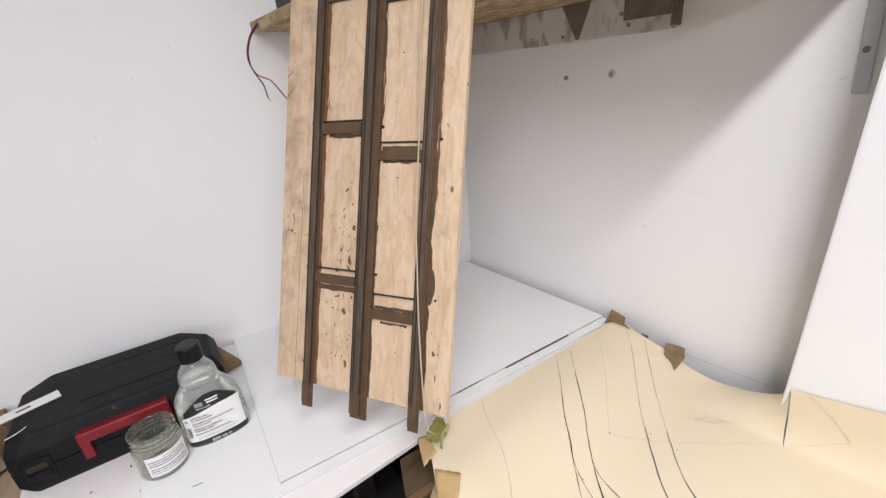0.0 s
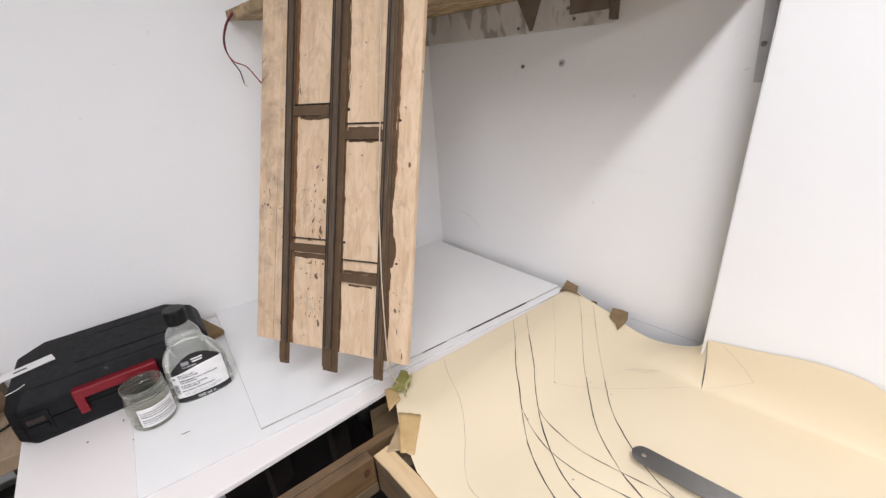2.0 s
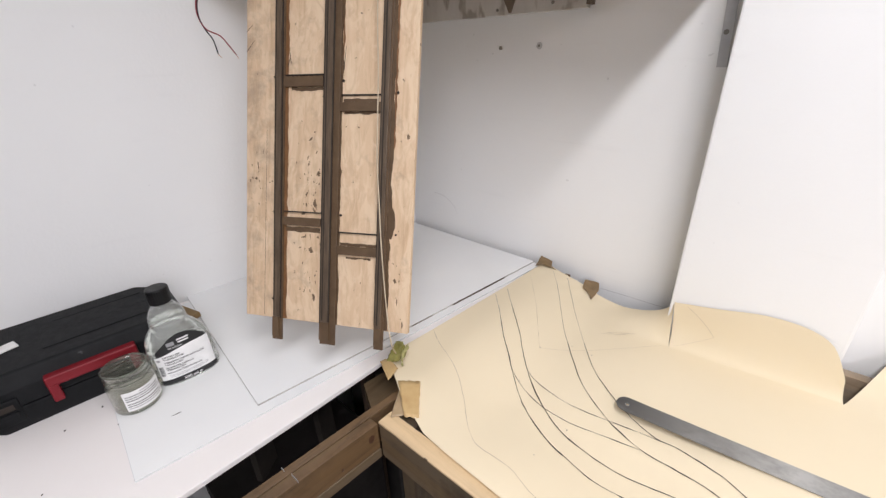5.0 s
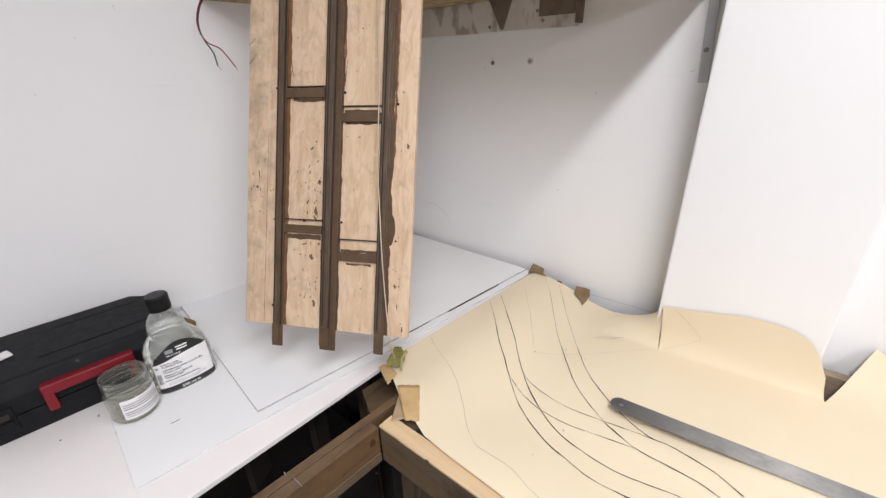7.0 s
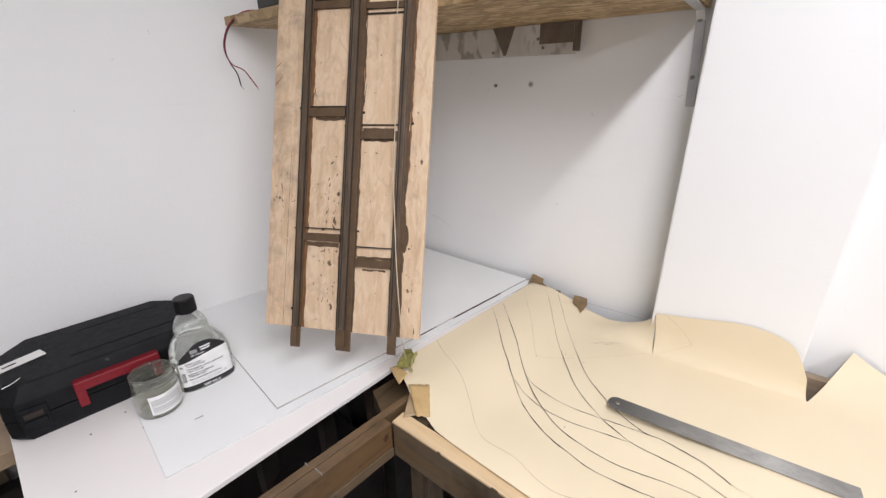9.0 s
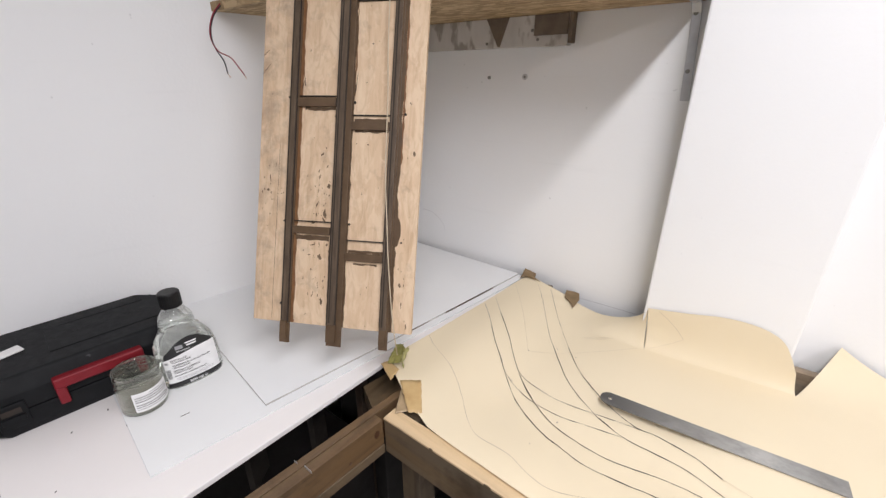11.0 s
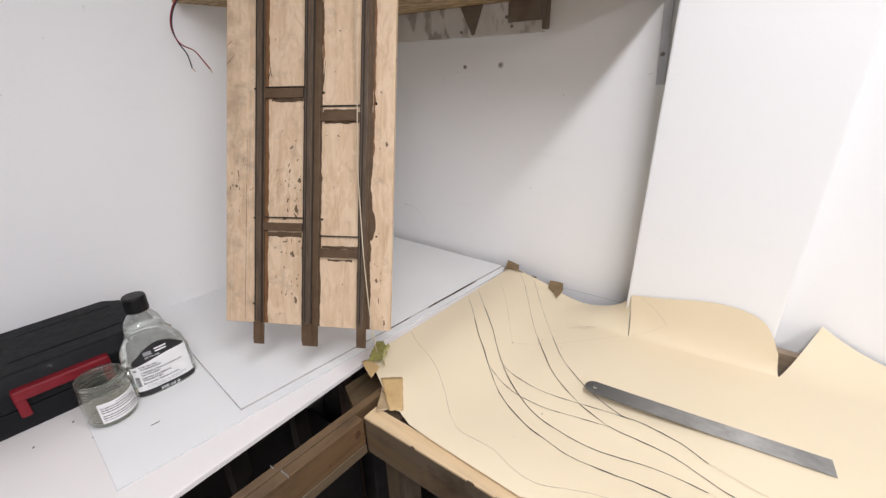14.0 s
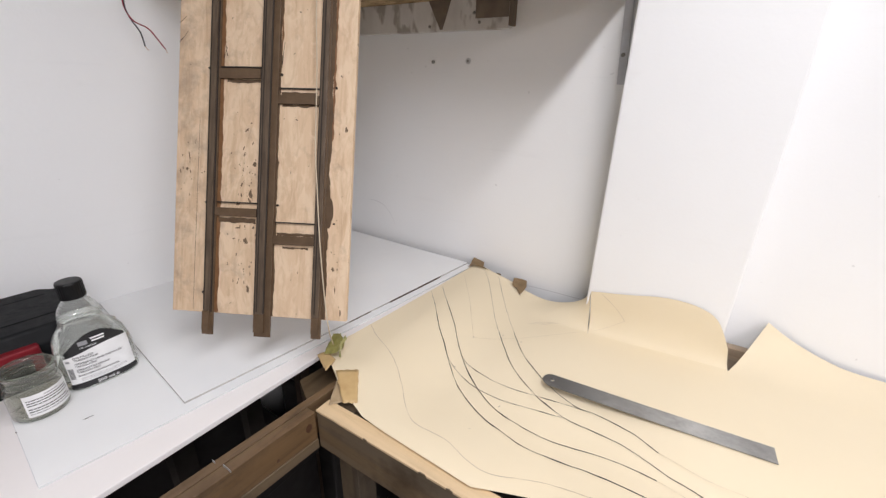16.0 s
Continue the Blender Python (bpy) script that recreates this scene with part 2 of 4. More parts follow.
DARKTAPE = surface("aged_brown_tape", (0.165, 0.105, 0.045), (0.25, 0.165, 0.078), 35.0, 0.5, 120.0, 0.4, 0.001)
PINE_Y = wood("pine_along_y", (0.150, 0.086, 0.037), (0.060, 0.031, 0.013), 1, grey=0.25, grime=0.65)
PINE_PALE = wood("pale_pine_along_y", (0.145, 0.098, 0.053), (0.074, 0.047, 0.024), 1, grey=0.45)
PINE_X = wood("pine_along_x", (0.36, 0.262, 0.170), (0.21, 0.142, 0.085), 0, grey=0.5, grime=0.4)
PINE_X_SHADED = wood("shaded_pine_along_x", (0.178, 0.116, 0.058), (0.082, 0.048, 0.022), 0, grey=0.5)
PINE_X_LIT = wood("lit_pine_along_x", (0.70, 0.515, 0.30), (0.50, 0.335, 0.17), 0, grey=0.2, grime=0.18)
PINE_Z = wood("pine_along_z", (0.125, 0.090, 0.055), (0.066, 0.043, 0.024), 2, grey=0.6)
OSB = osb_board()
STEEL = tarnished_sheen_steel()
ZINC = surface("galvanised_steel", (0.50, 0.505, 0.52), (0.58, 0.59, 0.605), 30.0, 0.45, 150.0, 0.1, 0.0003, metal=0.7)
BLACK = surface("black_moulded_plastic", (0.0045, 0.005, 0.006), (0.009, 0.0096, 0.011), 30.0, 0.58, 500.0, 0.35, 0.0006, spot=(0.055, 0.055, 0.06), spot_scale=60.0, spot_at=0.70, gloss=0.20)
CAPMAT = surface("black_cap_plastic", (0.004, 0.004, 0.0045), (0.007, 0.007, 0.0075), 40.0, 0.36, gloss=0.3)
REDPL = surface("red_moulded_plastic", (0.165, 0.008, 0.014), (0.21, 0.012, 0.021), 25.0, 0.40, 300.0, 0.3, 0.0005, gloss=0.3)
GLASS = thin_glass("clear_jar_glass", (0.88, 0.88, 0.84), 0.03, 1.0, 0.02)
PET = thin_glass("clear_bottle_plastic", (0.97, 0.975, 0.97), 0.04, 1.0, 0.14)
WHITELAB = plain("white_label_paper", (0.82, 0.82, 0.82), 0.45)
BLACKLAB = plain("black_label_ink", (0.012, 0.012, 0.013), 0.4)
GREYINK = plain("grey_label_ink", (0.30, 0.30, 0.31), 0.5)
CREAM = plain("cream_cord", (0.52, 0.43, 0.31), 0.6)
PUTTY = surface("yellow_green_tape", (0.20, 0.185, 0.040), (0.33, 0.31, 0.10), 60.0, 0.45, 150.0, 0.5, 0.001)
REDWIRE = plain("red_wire_insulation", (0.26, 0.010, 0.028), 0.4)
BLKWIRE = plain("black_wire_insulation", (0.015, 0.014, 0.018), 0.4)
COPPER = plain("bare_copper", (0.6, 0.35, 0.2), 0.35, 1.0)
SCREWMAT = plain("zinc_screw", (0.25, 0.24, 0.22), 0.4, 0.8)
PLUGMAT = plain("grey_wall_plug", (0.55, 0.55, 0.56), 0.6)
STAIN = surface("dull_brown_card", (0.14, 0.108, 0.082), (0.20, 0.158, 0.125), 30.0, 0.75)
CARD = surface("brown_cardboard", (0.19, 0.12, 0.05), (0.25, 0.16, 0.07), 40.0, 0.75)
WHITEPL = surface("white_strip_plastic", (0.72, 0.71, 0.70), (0.78, 0.77, 0.76), 30.0, 0.4)
BATTENPAINT = surface("thin_white_paint_on_timber", (0.50, 0.48, 0.455), (0.68, 0.665, 0.64), 9.0, 0.6, 90.0, 0.3, 0.0008, stretch=(1.6, 1, 0.8), spot=(0.37, 0.34, 0.31), spot_scale=14.0, spot_at=0.52)
GREYPANEL = surface("shaded_grey_board", (0.022, 0.018, 0.014), (0.040, 0.033, 0.027), 10.0, 0.7)
DARKWOOD = surface("shaded_dark_board", (0.045, 0.027, 0.016), (0.080, 0.052, 0.033), 14.0, 0.6)
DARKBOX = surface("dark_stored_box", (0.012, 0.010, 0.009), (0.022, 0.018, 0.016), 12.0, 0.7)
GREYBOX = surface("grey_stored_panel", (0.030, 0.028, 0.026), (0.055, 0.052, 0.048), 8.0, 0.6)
TUBE = emitter("lit_diffuser", DAY, 3.0)


# ---- mesh tools ----
def finish(name, bm, material, parent=None, smooth=False):
    bmesh.ops.recalc_face_normals(bm, faces=bm.faces)
    me = bpy.data.meshes.new(name)
    bm.to_mesh(me)
    bm.free()
    me.materials.append(material)
    if smooth:
        for f in me.polygons:
            f.use_smooth = True
    ob = new(name, me)
    if parent is not None:
        ob.parent = parent
    return ob


def part(name, bm, material, parent, label="", smooth=False):
    ob = finish(name, bm, material, parent, smooth)
    return tagged(ob, label) if label else ob


def thing(name, label, category, m=None, group="", kind=""):
    ob = new(name)
    ob.empty_display_size = 0.05
    if m is not None:
        ob.matrix_world = m
    return tagged(ob, label, category, group, kind)


def soften(bm, w, seg=2, ang=30.0):
    ed = [e for e in bm.edges if len(e.link_faces) == 2 and e.calc_face_angle(0) > radians(ang)]
    if w > 0:
        bmesh.ops.bevel(bm, geom=ed, offset=w, segments=seg, profile=0.6, affect="EDGES", clamp_overlap=True)
    return bm


def box(x0, x1, y0, y1, z0, z1, bevel=0.0, bm=None, seg=2):
    own = bmesh.new()
    bmesh.ops.create_cube(own, size=1.0)
    for v in own.verts:
        v.co = Vector(((x0 + x1) / 2 + v.co.x * (x1 - x0), (y0 + y1) / 2 + v.co.y * (y1 - y0), (z0 + z1) / 2 + v.co.z * (z1 - z0)))
    soften(own, bevel, seg)
    if bm is None:
        return own
    join(bm, own)
    return bm


def join(bm, other, m=None):
    if m is not None:
        bmesh.ops.transform(other, matrix=m, verts=other.verts)
    me = bpy.data.meshes.new("tmp")
    other.to_mesh(me)
    other.free()
    bm.from_mesh(me)
    bpy.data.meshes.remove(me)
    return bm


def prism(poly, z0, z1, bevel=0.0):
    bm = bmesh.new()
    low = [bm.verts.new((x, y, z0)) for x, y in poly]
    top = [bm.verts.new((x, y, z1)) for x, y in poly]
    bm.faces.new(low[::-1])
    bm.faces.new(top)
    for k in range(len(poly)):
        j = (k + 1) % len(poly)
        bm.faces.new((low[k], low[j], top[j], top[k]))
    bmesh.ops.recalc_face_normals(bm, faces=bm.faces)
    return soften(bm, bevel)


def lathe(profile, n=40, closed=False):
    """Turn a list of (radius, z) about z."""
    bm = bmesh.new()
    rings = []
    for r, z in profile:
        if r < 1e-6:
            rings.append([bm.verts.new((0, 0, z))])
        else:
            rings.append([bm.verts.new((r * math.cos(2 * math.pi * k / n), r * math.sin(2 * math.pi * k / n), z)) for k in range(n)])
    pairs = list(zip(rings, rings[1:])) + ([(rings[-1], rings[0])] if closed else [])
    for a, b in pairs:
        for k in range(n):
            j = (k + 1) % n
            if len(a) == 1 and len(b) > 1:
                bm.faces.new((a[0], b[j], b[k]))
            elif len(b) == 1 and len(a) > 1:
                bm.faces.new((a[k], a[j], b[0]))
            elif len(a) > 1:
                bm.faces.new((a[k], a[j], b[j], b[k]))
    return bm


def smooth_path(pts, per=8):
    """Catmull-Rom through points."""
    p = [Vector(q) for q in pts]
    p = [p[0] * 2 - p[1]] + p + [p[-1] * 2 - p[-2]]
    out = []
    for k in range(1, len(p) - 2):
        for s in range(per):
            t = s / per
            out.append(0.5 * (2 * p[k] + (p[k + 1] - p[k - 1]) * t + (2 * p[k - 1] - 5 * p[k] + 4 * p[k + 1] - p[k + 2]) * t * t + (3 * p[k] - p[k - 1] - 3 * p[k + 1] + p[k + 2]) * t**3))
    out.append(p[-2])
    return out


def cord(pts, r, n=8, per=8):
    bm = bmesh.new()
    path = smooth_path(pts, per)
    rings = []
    side = Vector((0.3, 0.5, 0.81))
    for k, q in enumerate(path):
        d = (path[min(k + 1, len(path) - 1)] - path[max(k - 1, 0)]).normalized()
        side = (side - side.dot(d) * d).normalized()
        up = d.cross(side)
        rings.append([bm.verts.new(q + r * (math.cos(2 * math.pi * j / n) * side + math.sin(2 * math.pi * j / n) * up)) for j in range(n)])
    for a, b in zip(rings, rings[1:]):
        for j in range(n):
            bm.faces.new((a[j], a[(j + 1) % n], b[(j + 1) % n], b[j]))
    bm.faces.new(rings[0][::-1])
    bm.faces.new(rings[-1])
    return bm


def screw_head(r, h):
    bm = lathe([(0, -h), (r, -h), (r, h * 0.4), (r * 0.7, h), (r * 0.35, h), (r * 0.3, h * 0.3), (0, h * 0.3)], 20)
    return bm


# ---- setting ----
LEAN_X = 0.139                       # the side wall runs this much in x for each metre of y
CORNER = (-0.869, 0.882)
BACK_Y = 0.882


def side_x(y):
    return CORNER[0] + LEAN_X * (y - CORNER[1])


def structure(name, bm, material, label, category):
    return tagged(finish(name, bm, material), label, category, kind="structure")


structure("floor", box(-1.85, 3.7, -3.3, 1.0, -0.1, 0.0), FLOOR, "near-black floor under the benches", "floor")
structure("ceiling", box(-1.85, 3.7, -3.3, 1.0, 2.29, 2.39), CEIL, "plain white painted ceiling", "ceiling")
structure("wall_west", prism([(side_x(1.0), 1.0), (side_x(-3.3), -3.3), (side_x(-3.3) - 0.1, -3.3), (side_x(1.0) - 0.1, 1.0)], 0, 2.29), WALL, "white painted plaster wall with faint scuffs", "wall")
structure("wall_north", box(side_x(BACK_Y) - 0.005, 3.6, BACK_Y, 1.0, 0, 2.29), WALL, "white painted plaster wall behind the benches", "wall")
structure("wall_south", box(side_x(-3.2), 3.6, -3.3, -3.2, 0, 2.29), WALL, "plain white painted wall", "wall")
structure("wall_east", box(3.6, 3.7, -3.3, 1.0, 0, 2.29), WALL, "plain white painted wall", "wall")
structure("wall_pillar", box(-0.038, 0.228, 0.783, BACK_Y - 0.001, 0, 2.29, 0.004), WALL, "white boxed pillar standing out of the wall", "wall")

lamp = thing("ceiling_light", "white batten tube light on the ceiling", "light", pose(TUBE_NEAR[0], TUBE_NEAR[1], 2.29))
part("housing", box(-0.07, 0.07, -0.59, 0.59, -0.045, -0.001, 0.006), WHITEPL, lamp)
part("diffuser", box(-0.045, 0.045, -0.57, 0.57, -0.062, -0.046, 0.005), TUBE, lamp, "lit frosted diffuser")
lamp = thing("ceiling_light", "white wide batten light on the ceiling", "light", pose(TUBE_FAR[0], TUBE_FAR[1], 2.29))
part("housing", box(-0.17, 0.17, -1.13, 1.13, -0.045, -0.001, 0.006), WHITEPL, lamp)
part("diffuser", box(-0.15, 0.15, -1.11, 1.11, -0.058, -0.046, 0.004), TUBE, lamp, "lit frosted diffuser")

# ---- workbench along the side wall ----
TOP = 0.955
FX0, FXK = -0.424, 0.028


def front_x(y):
    return FX0 + FXK * y


bench = thing("workbench", "white painted workbench fixed along the wall", "workbench")
end = -0.188
part("tabletop", prism([(side_x(end) + 0.012, end + 0.002), (-0.606, end - 0.012), (front_x(end), end - 0.018), (front_x(0.37), 0.37), (-0.374, 0.392), (-0.356, 0.856), (side_x(0.862) + 0.002, 0.862)], TOP - 0.010, TOP, 0.0015), BENCH, bench)
for lx, ly in ((-0.60, -0.14), (-0.95, -0.13), (-0.52, 0.80), (-0.84, 0.80)):
    part("leg", box(lx - 0.02, lx + 0.02, ly - 0.02, ly + 0.02, 0, TOP - 0.0105, 0.002), PINE_Z, bench)
part("bearer", box(-0.62, -0.58, -0.119, 0.779, TOP - 0.060, TOP - 0.0105, 0.002), PINE_Y, bench)

# two thin sheets laid on the bench, one over the other
low = thing("hardboard_sheet", "thin white hardboard sheet lying on the bench under a jar", "sheet", group="sheets on the bench")
LOWP = [(-0.495, -0.060), (-0.74, -0.036), (side_x(0.02) + 0.03, 0.02), (side_x(0.861) + 0.0012, 0.863), (-0.3716, 0.857)]
part("panel", prism(LOWP, TOP + 0.0003, TOP + 0.0030, 0.0006), SHEET, low)
part("sheet_edge", prism([(x + (0.0004 if x > -0.6 else 0), y - (0.0004 if y < 0 else 0)) for x, y in LOWP], TOP + 0.0002, TOP + 0.0028), PALE_EDGE, low)
sheet = thing("hardboard_sheet", "thin white hardboard sheet lying on another sheet", "sheet", group="sheets on the bench")
part("panel", prism([(-0.492, 0.119), (side_x(0.172) + 0.0012, 0.176), (side_x(0.862) + 0.001, 0.864), (-0.3925, 0.858), (-0.4465, 0.44)], TOP + 0.0034, TOP + 0.0064, 0.0006), SHEET, sheet)
part("sheet_edge", prism([(-0.4915, 0.1185), (side_x(0.172) + 0.0012, 0.1755), (side_x(0.862) + 0.001, 0.8635), (-0.3920, 0.8575), (-0.4460, 0.44)], TOP + 0.0032, TOP + 0.0062), EDGE, sheet)
strip = thing("sheet_gap_shadow", "dark strip painting the shadow gap along the white sheet", "strip")
part("strip_body", prism([(-0.4325, 0.558), (-0.4093, 0.736), (-0.4060, 0.737), (-0.4295, 0.557)], TOP + 0.0031, TOP + 0.0062), GAP_SHADE, strip)
part("shadow_tail", prism([(-0.4475, 0.440), (-0.4326, 0.5575), (-0.4310, 0.5575), (-0.4458, 0.440)], TOP + 0.0031, TOP + 0.0061), GAP_SHADE, strip)

# ---- timber baseboard frame ----
frame_top = 0.957
base = thing("baseboard_frame", "open pine baseboard frame with screwed corner", "frame")


def skew(bm, k):
    for v in bm.verts:
        v.co.x += k * (v.co.y - 0.24)
    return bm


part("front_rail", box(-0.31, 1.1, 0.227, 0.254, 0.880, frame_top - 0.0035, 0.0015), PINE_X_SHADED, base, "grey-brown pine rail with front shade in its colour")
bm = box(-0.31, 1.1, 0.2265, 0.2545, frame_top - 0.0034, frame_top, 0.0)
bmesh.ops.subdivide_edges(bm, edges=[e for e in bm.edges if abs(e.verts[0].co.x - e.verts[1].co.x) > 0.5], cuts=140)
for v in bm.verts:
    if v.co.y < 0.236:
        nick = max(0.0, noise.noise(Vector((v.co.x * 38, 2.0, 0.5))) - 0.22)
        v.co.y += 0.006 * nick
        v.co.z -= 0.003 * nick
part("rail_top", bm, PINE_X_LIT, base, "pine top edge coloured pale as if lit")
rngn = random.Random(12)
for cx, cl in ((-0.206, 0.007), (-0.103, 0.012), (-0.060, 0.010), (0.02, 0.010)):
    n = 9
    ragged = [(cx + cl * (k / (n - 1) - 0.5), 0.2264 + 0.0017 * math.sin(math.pi * k / (n - 1)) * rngn.uniform(0.4, 1.2)) for k in range(n)]
    part("chip", prism([(cx + cl / 2, 0.2262), (cx - cl / 2, 0.2262)] + ragged, frame_top - 0.003, frame_top + 0.0003), PINE_X_SHADED, base, "splintered grey chip in the edge")
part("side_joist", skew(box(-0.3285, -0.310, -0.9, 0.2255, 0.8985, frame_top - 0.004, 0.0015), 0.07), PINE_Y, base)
part("joist_lower_tone", skew(box(-0.3285, -0.3085, -0.9, 0.2252, 0.879, 0.898, 0.0012), 0.07), PINE_PALE, base)
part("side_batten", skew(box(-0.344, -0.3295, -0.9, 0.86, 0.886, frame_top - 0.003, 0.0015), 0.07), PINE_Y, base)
part("corner_post", box(-0.306, -0.262, 0.2595, 0.303, 0.0, 0.948, 0.002), PINE_Z, base)
part("rear_rail", box(0.236, 1.1, 0.845, 0.867, 0.860, 0.936, 0.0015), PINE_X, base)
for cx in (0.12, 0.62, 1.05):
    part("cross_joist", box(cx, cx + 0.022, 0.2555, 0.844, 0.860, 0.912, 0.0015), PINE_Y, base)
part("rear_post", box(1.06, 1.10, 0.80, 0.844, 0.0, 0.859, 0.002), PINE_Z, base)
part("near_post", box(-0.38, -0.345, -0.88, -0.84, 0.0, 0.955, 0.002), PINE_Z, base)
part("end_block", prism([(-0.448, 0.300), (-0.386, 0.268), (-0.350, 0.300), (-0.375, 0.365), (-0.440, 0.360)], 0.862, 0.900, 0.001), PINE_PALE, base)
KNOT = plain("dark_pine_knot", (0.085, 0.040, 0.020), 0.5)
for ky, kz, kr in ((0.212, 0.930, 0.0085), (0.155, 0.912, 0.0035), (-0.05, 0.925, 0.007)):
    bm = lathe([(0, 0.0006), (kr * 0.6, 0.0006), (kr, 0.0)], 18)
    part("knot", bm, KNOT, base).matrix_local = pose(-0.310 + 0.07 * (ky - 0.24), ky, kz, 0, 90) @ Matrix.Diagonal((1, 0.8, 1, 1))
for x0, x1, y0 in ((-0.356, -0.349, 0.084), (-0.336, -0.319, 0.088)):
    part("staple", box(x0, x1, y0, y0 + 0.0007, frame_top - 0.004, frame_top + 0.0003, 0.0001), ZINC, base)

# ---- paper ----
PZ = 0.9612
FRONT = [(-0.413, 0.380), (-0.407, 0.336), (-0.324, 0.287), (-0.236, 0.254), (-0.190, 0.250), (-0.038, 0.2425), (0.09, 0.295), (0.85, 0.300)]
REAR = [(-0.382, 0.690), (-0.352, 0.700), (-0.290, 0.720), (-0.220, 0.735), (-0.150, 0.735), (-0.016, 0.748), (0.250, 0.764), (0.85, 0.770)]


def ease(t):
    t = min(1.0, max(0.0, t))
    return t * t * (3 - 2 * t)


def drape(x, y):
    """Height of the lying paper: held up by bench and front rail, sagging into the open frame."""
    h = PZ - 0.030 * ease((x + 0.33) / 0.17) * ease((y - 0.25) / 0.18)
    h -= 0.006 * ease((x + 0.28) / 0.15) * ease((y - 0.52) / 0.24)
    h += 0.011 * ease((x - 0.02) / 0.20) * (1 - 0.6 * ease((y - 0.55) / 0.2))
    h += 0.0010 * noise.noise(Vector((x * 6, y * 6, 0.3)))
    h -= 0.0022 * min(1.0, max(0.0, (-0.335 - x) / 0.045)) * min(1.0, max(0.0, (y - 0.36) / 0.05))
    h += 0.010 * math.exp(-(((x + 0.33) / 0.07) ** 2 + ((y - 0.31) / 0.05) ** 2))
    return h


def lerp_list(pts, s):
    s = min(max(s, 0.0), len(pts) - 1.0)
    k = min(int(s + 1e-9), len(pts) - 2)
    return tuple(a + (b - a) * (s - k) for a, b in zip(pts[k], pts[k + 1]))


def grid(fn, nu, nv, bm):
    vs = [[bm.verts.new(fn(i / nu, j / nv)) for j in range(nv + 1)] for i in range(nu + 1)]
    for i in range(nu):
        for j in range(nv):
            bm.faces.new((vs[i][j], vs[i + 1][j], vs[i + 1][j + 1], vs[i][j + 1]))


def main_sheet(u, v):
    f, r = lerp_list(FRONT, u * 7), lerp_list(REAR, u * 7)
    x, y = f[0] + (r[0] - f[0]) * v, f[1] + (r[1] - f[1]) * v
    return x, y, drape(x, y)


# rear edges of the three tongues: (x, y, z) along each
TONGUE_A = [(-0.367, 0.874, 0.960), (-0.315, 0.850, 0.961), (-0.246, 0.846, 0.947), (-0.201, 0.843, 0.933), (-0.150, 0.839, 0.927), (-0.1115, 0.838, 0.932), (-0.075, 0.825, 0.951), (-0.048, 0.803, 0.978), (-0.031, 0.7815, 1.007)]
TONGUE_B = [(-0.030, 0.7800, 1.013), (0.044, 0.7795, 1.027), (0.112, 0.7795, 1.042), (0.168, 0.7795, 1.042), (0.206, 0.7785, 1.028), (0.226, 0.7780, 1.000), (0.241, 0.7775, 0.968)]
TONGUE_C = [(0.303, 0.872, 1.003), (0.333, 0.873, 0.984), (0.370, 0.873, 0.966), (0.413, 0.873, 0.951), (0.455, 0.873, 0.943), (0.55, 0.873, 0.942), (0.85, 0.873, 0.945)]


def bend(end, v, tight=0.45):
    """Share of the reach and of the rise after a share v of a strip that bends early, then runs straight."""
    def run(q):
        steps = [q * (k + 0.5) / 24 for k in range(24)]
        th = [end * min(1.0, x / tight) for x in steps]
        return sum(math.cos(x) for x in th) * q, sum(math.sin(x) for x in th) * q
    (y, z), (y1, z1) = run(v), run(1.0)
    return y / y1, z / z1


def tongue(edge, s0, s1, curl, curl_end=None, tight=0.55):
    """A tongue of paper that bends upwards as far as its rear edge; curl 1 ends upright, more leans forward."""
    edge = [tuple(p) for p in smooth_path(edge, 6)]

    def fn(u, v):
        b = lerp_list(REAR, s0 + (s1 - s0) * u)
        e = lerp_list(edge, u * (len(edge) - 1))
        end = (curl + ((curl_end or curl) - curl) * u) * math.pi / 2
        ky, kz = bend(end, v, tight)
        x, y = b[0] + (e[0] - b[0]) * v, b[1] + (e[1] - b[1]) * ky
        return x, y, drape(x, y) + (e[2] - drape(e[0], e[1])) * kz
    return fn


bm = bmesh.new()
grid(main_sheet, 140, 40, bm)
grid(tongue(TONGUE_A, 0, 5, 0.7, 0.85, 1.0), 100, 18, bm)
grid(tongue(TONGUE_B, 5, 6, 1.0, 1.0, 0.7), 20, 22, bm)
grid(tongue(TONGUE_C, 6, 7, 0.6, 0.5, 1.0), 20, 18, bm)
bmesh.ops.remove_doubles(bm, verts=bm.verts[:], dist=0.00005)
paper = thing("plan_paper", "cream lining paper with pencilled track plan", "paper")
body = part("paper_sheet", bm, PAPER, paper, smooth=True)
sol = body.modifiers.new("thickness", "SOLIDIFY")
sol.thickness, sol.offset, sol.use_rim = 0.0004, -1, False


def ribbon(pts, width, lift, material, parent, name="pencil_line", wob=0.0006):
    path = smooth_path([(x, y, 0) for x, y in pts], 10)
    bm = bmesh.new()
    prev = None
    for k, q in enumerate(path):
        d = (path[min(k + 1, len(path) - 1)] - path[max(k - 1, 0)]).normalized()
        n = Vector((-d.y, d.x, 0))
        c = q + n * wob * noise.noise(Vector((q.x * 60, q.y * 60, 7)))
        w = width * max(0.3, 0.78 + 0.8 * noise.noise(Vector((q.x * 35, q.y * 35, 2))) + 0.45 * noise.noise(Vector((q.x * 140, q.y * 140, 5))))
        cur = [bm.verts.new((*(c + n * s * w).xy, drape(c.x, c.y) + lift)) for s in (-0.5, 0.5)]
        if prev:
            bm.faces.new((prev[0], prev[1], cur[1], cur[0]))
        prev = cur
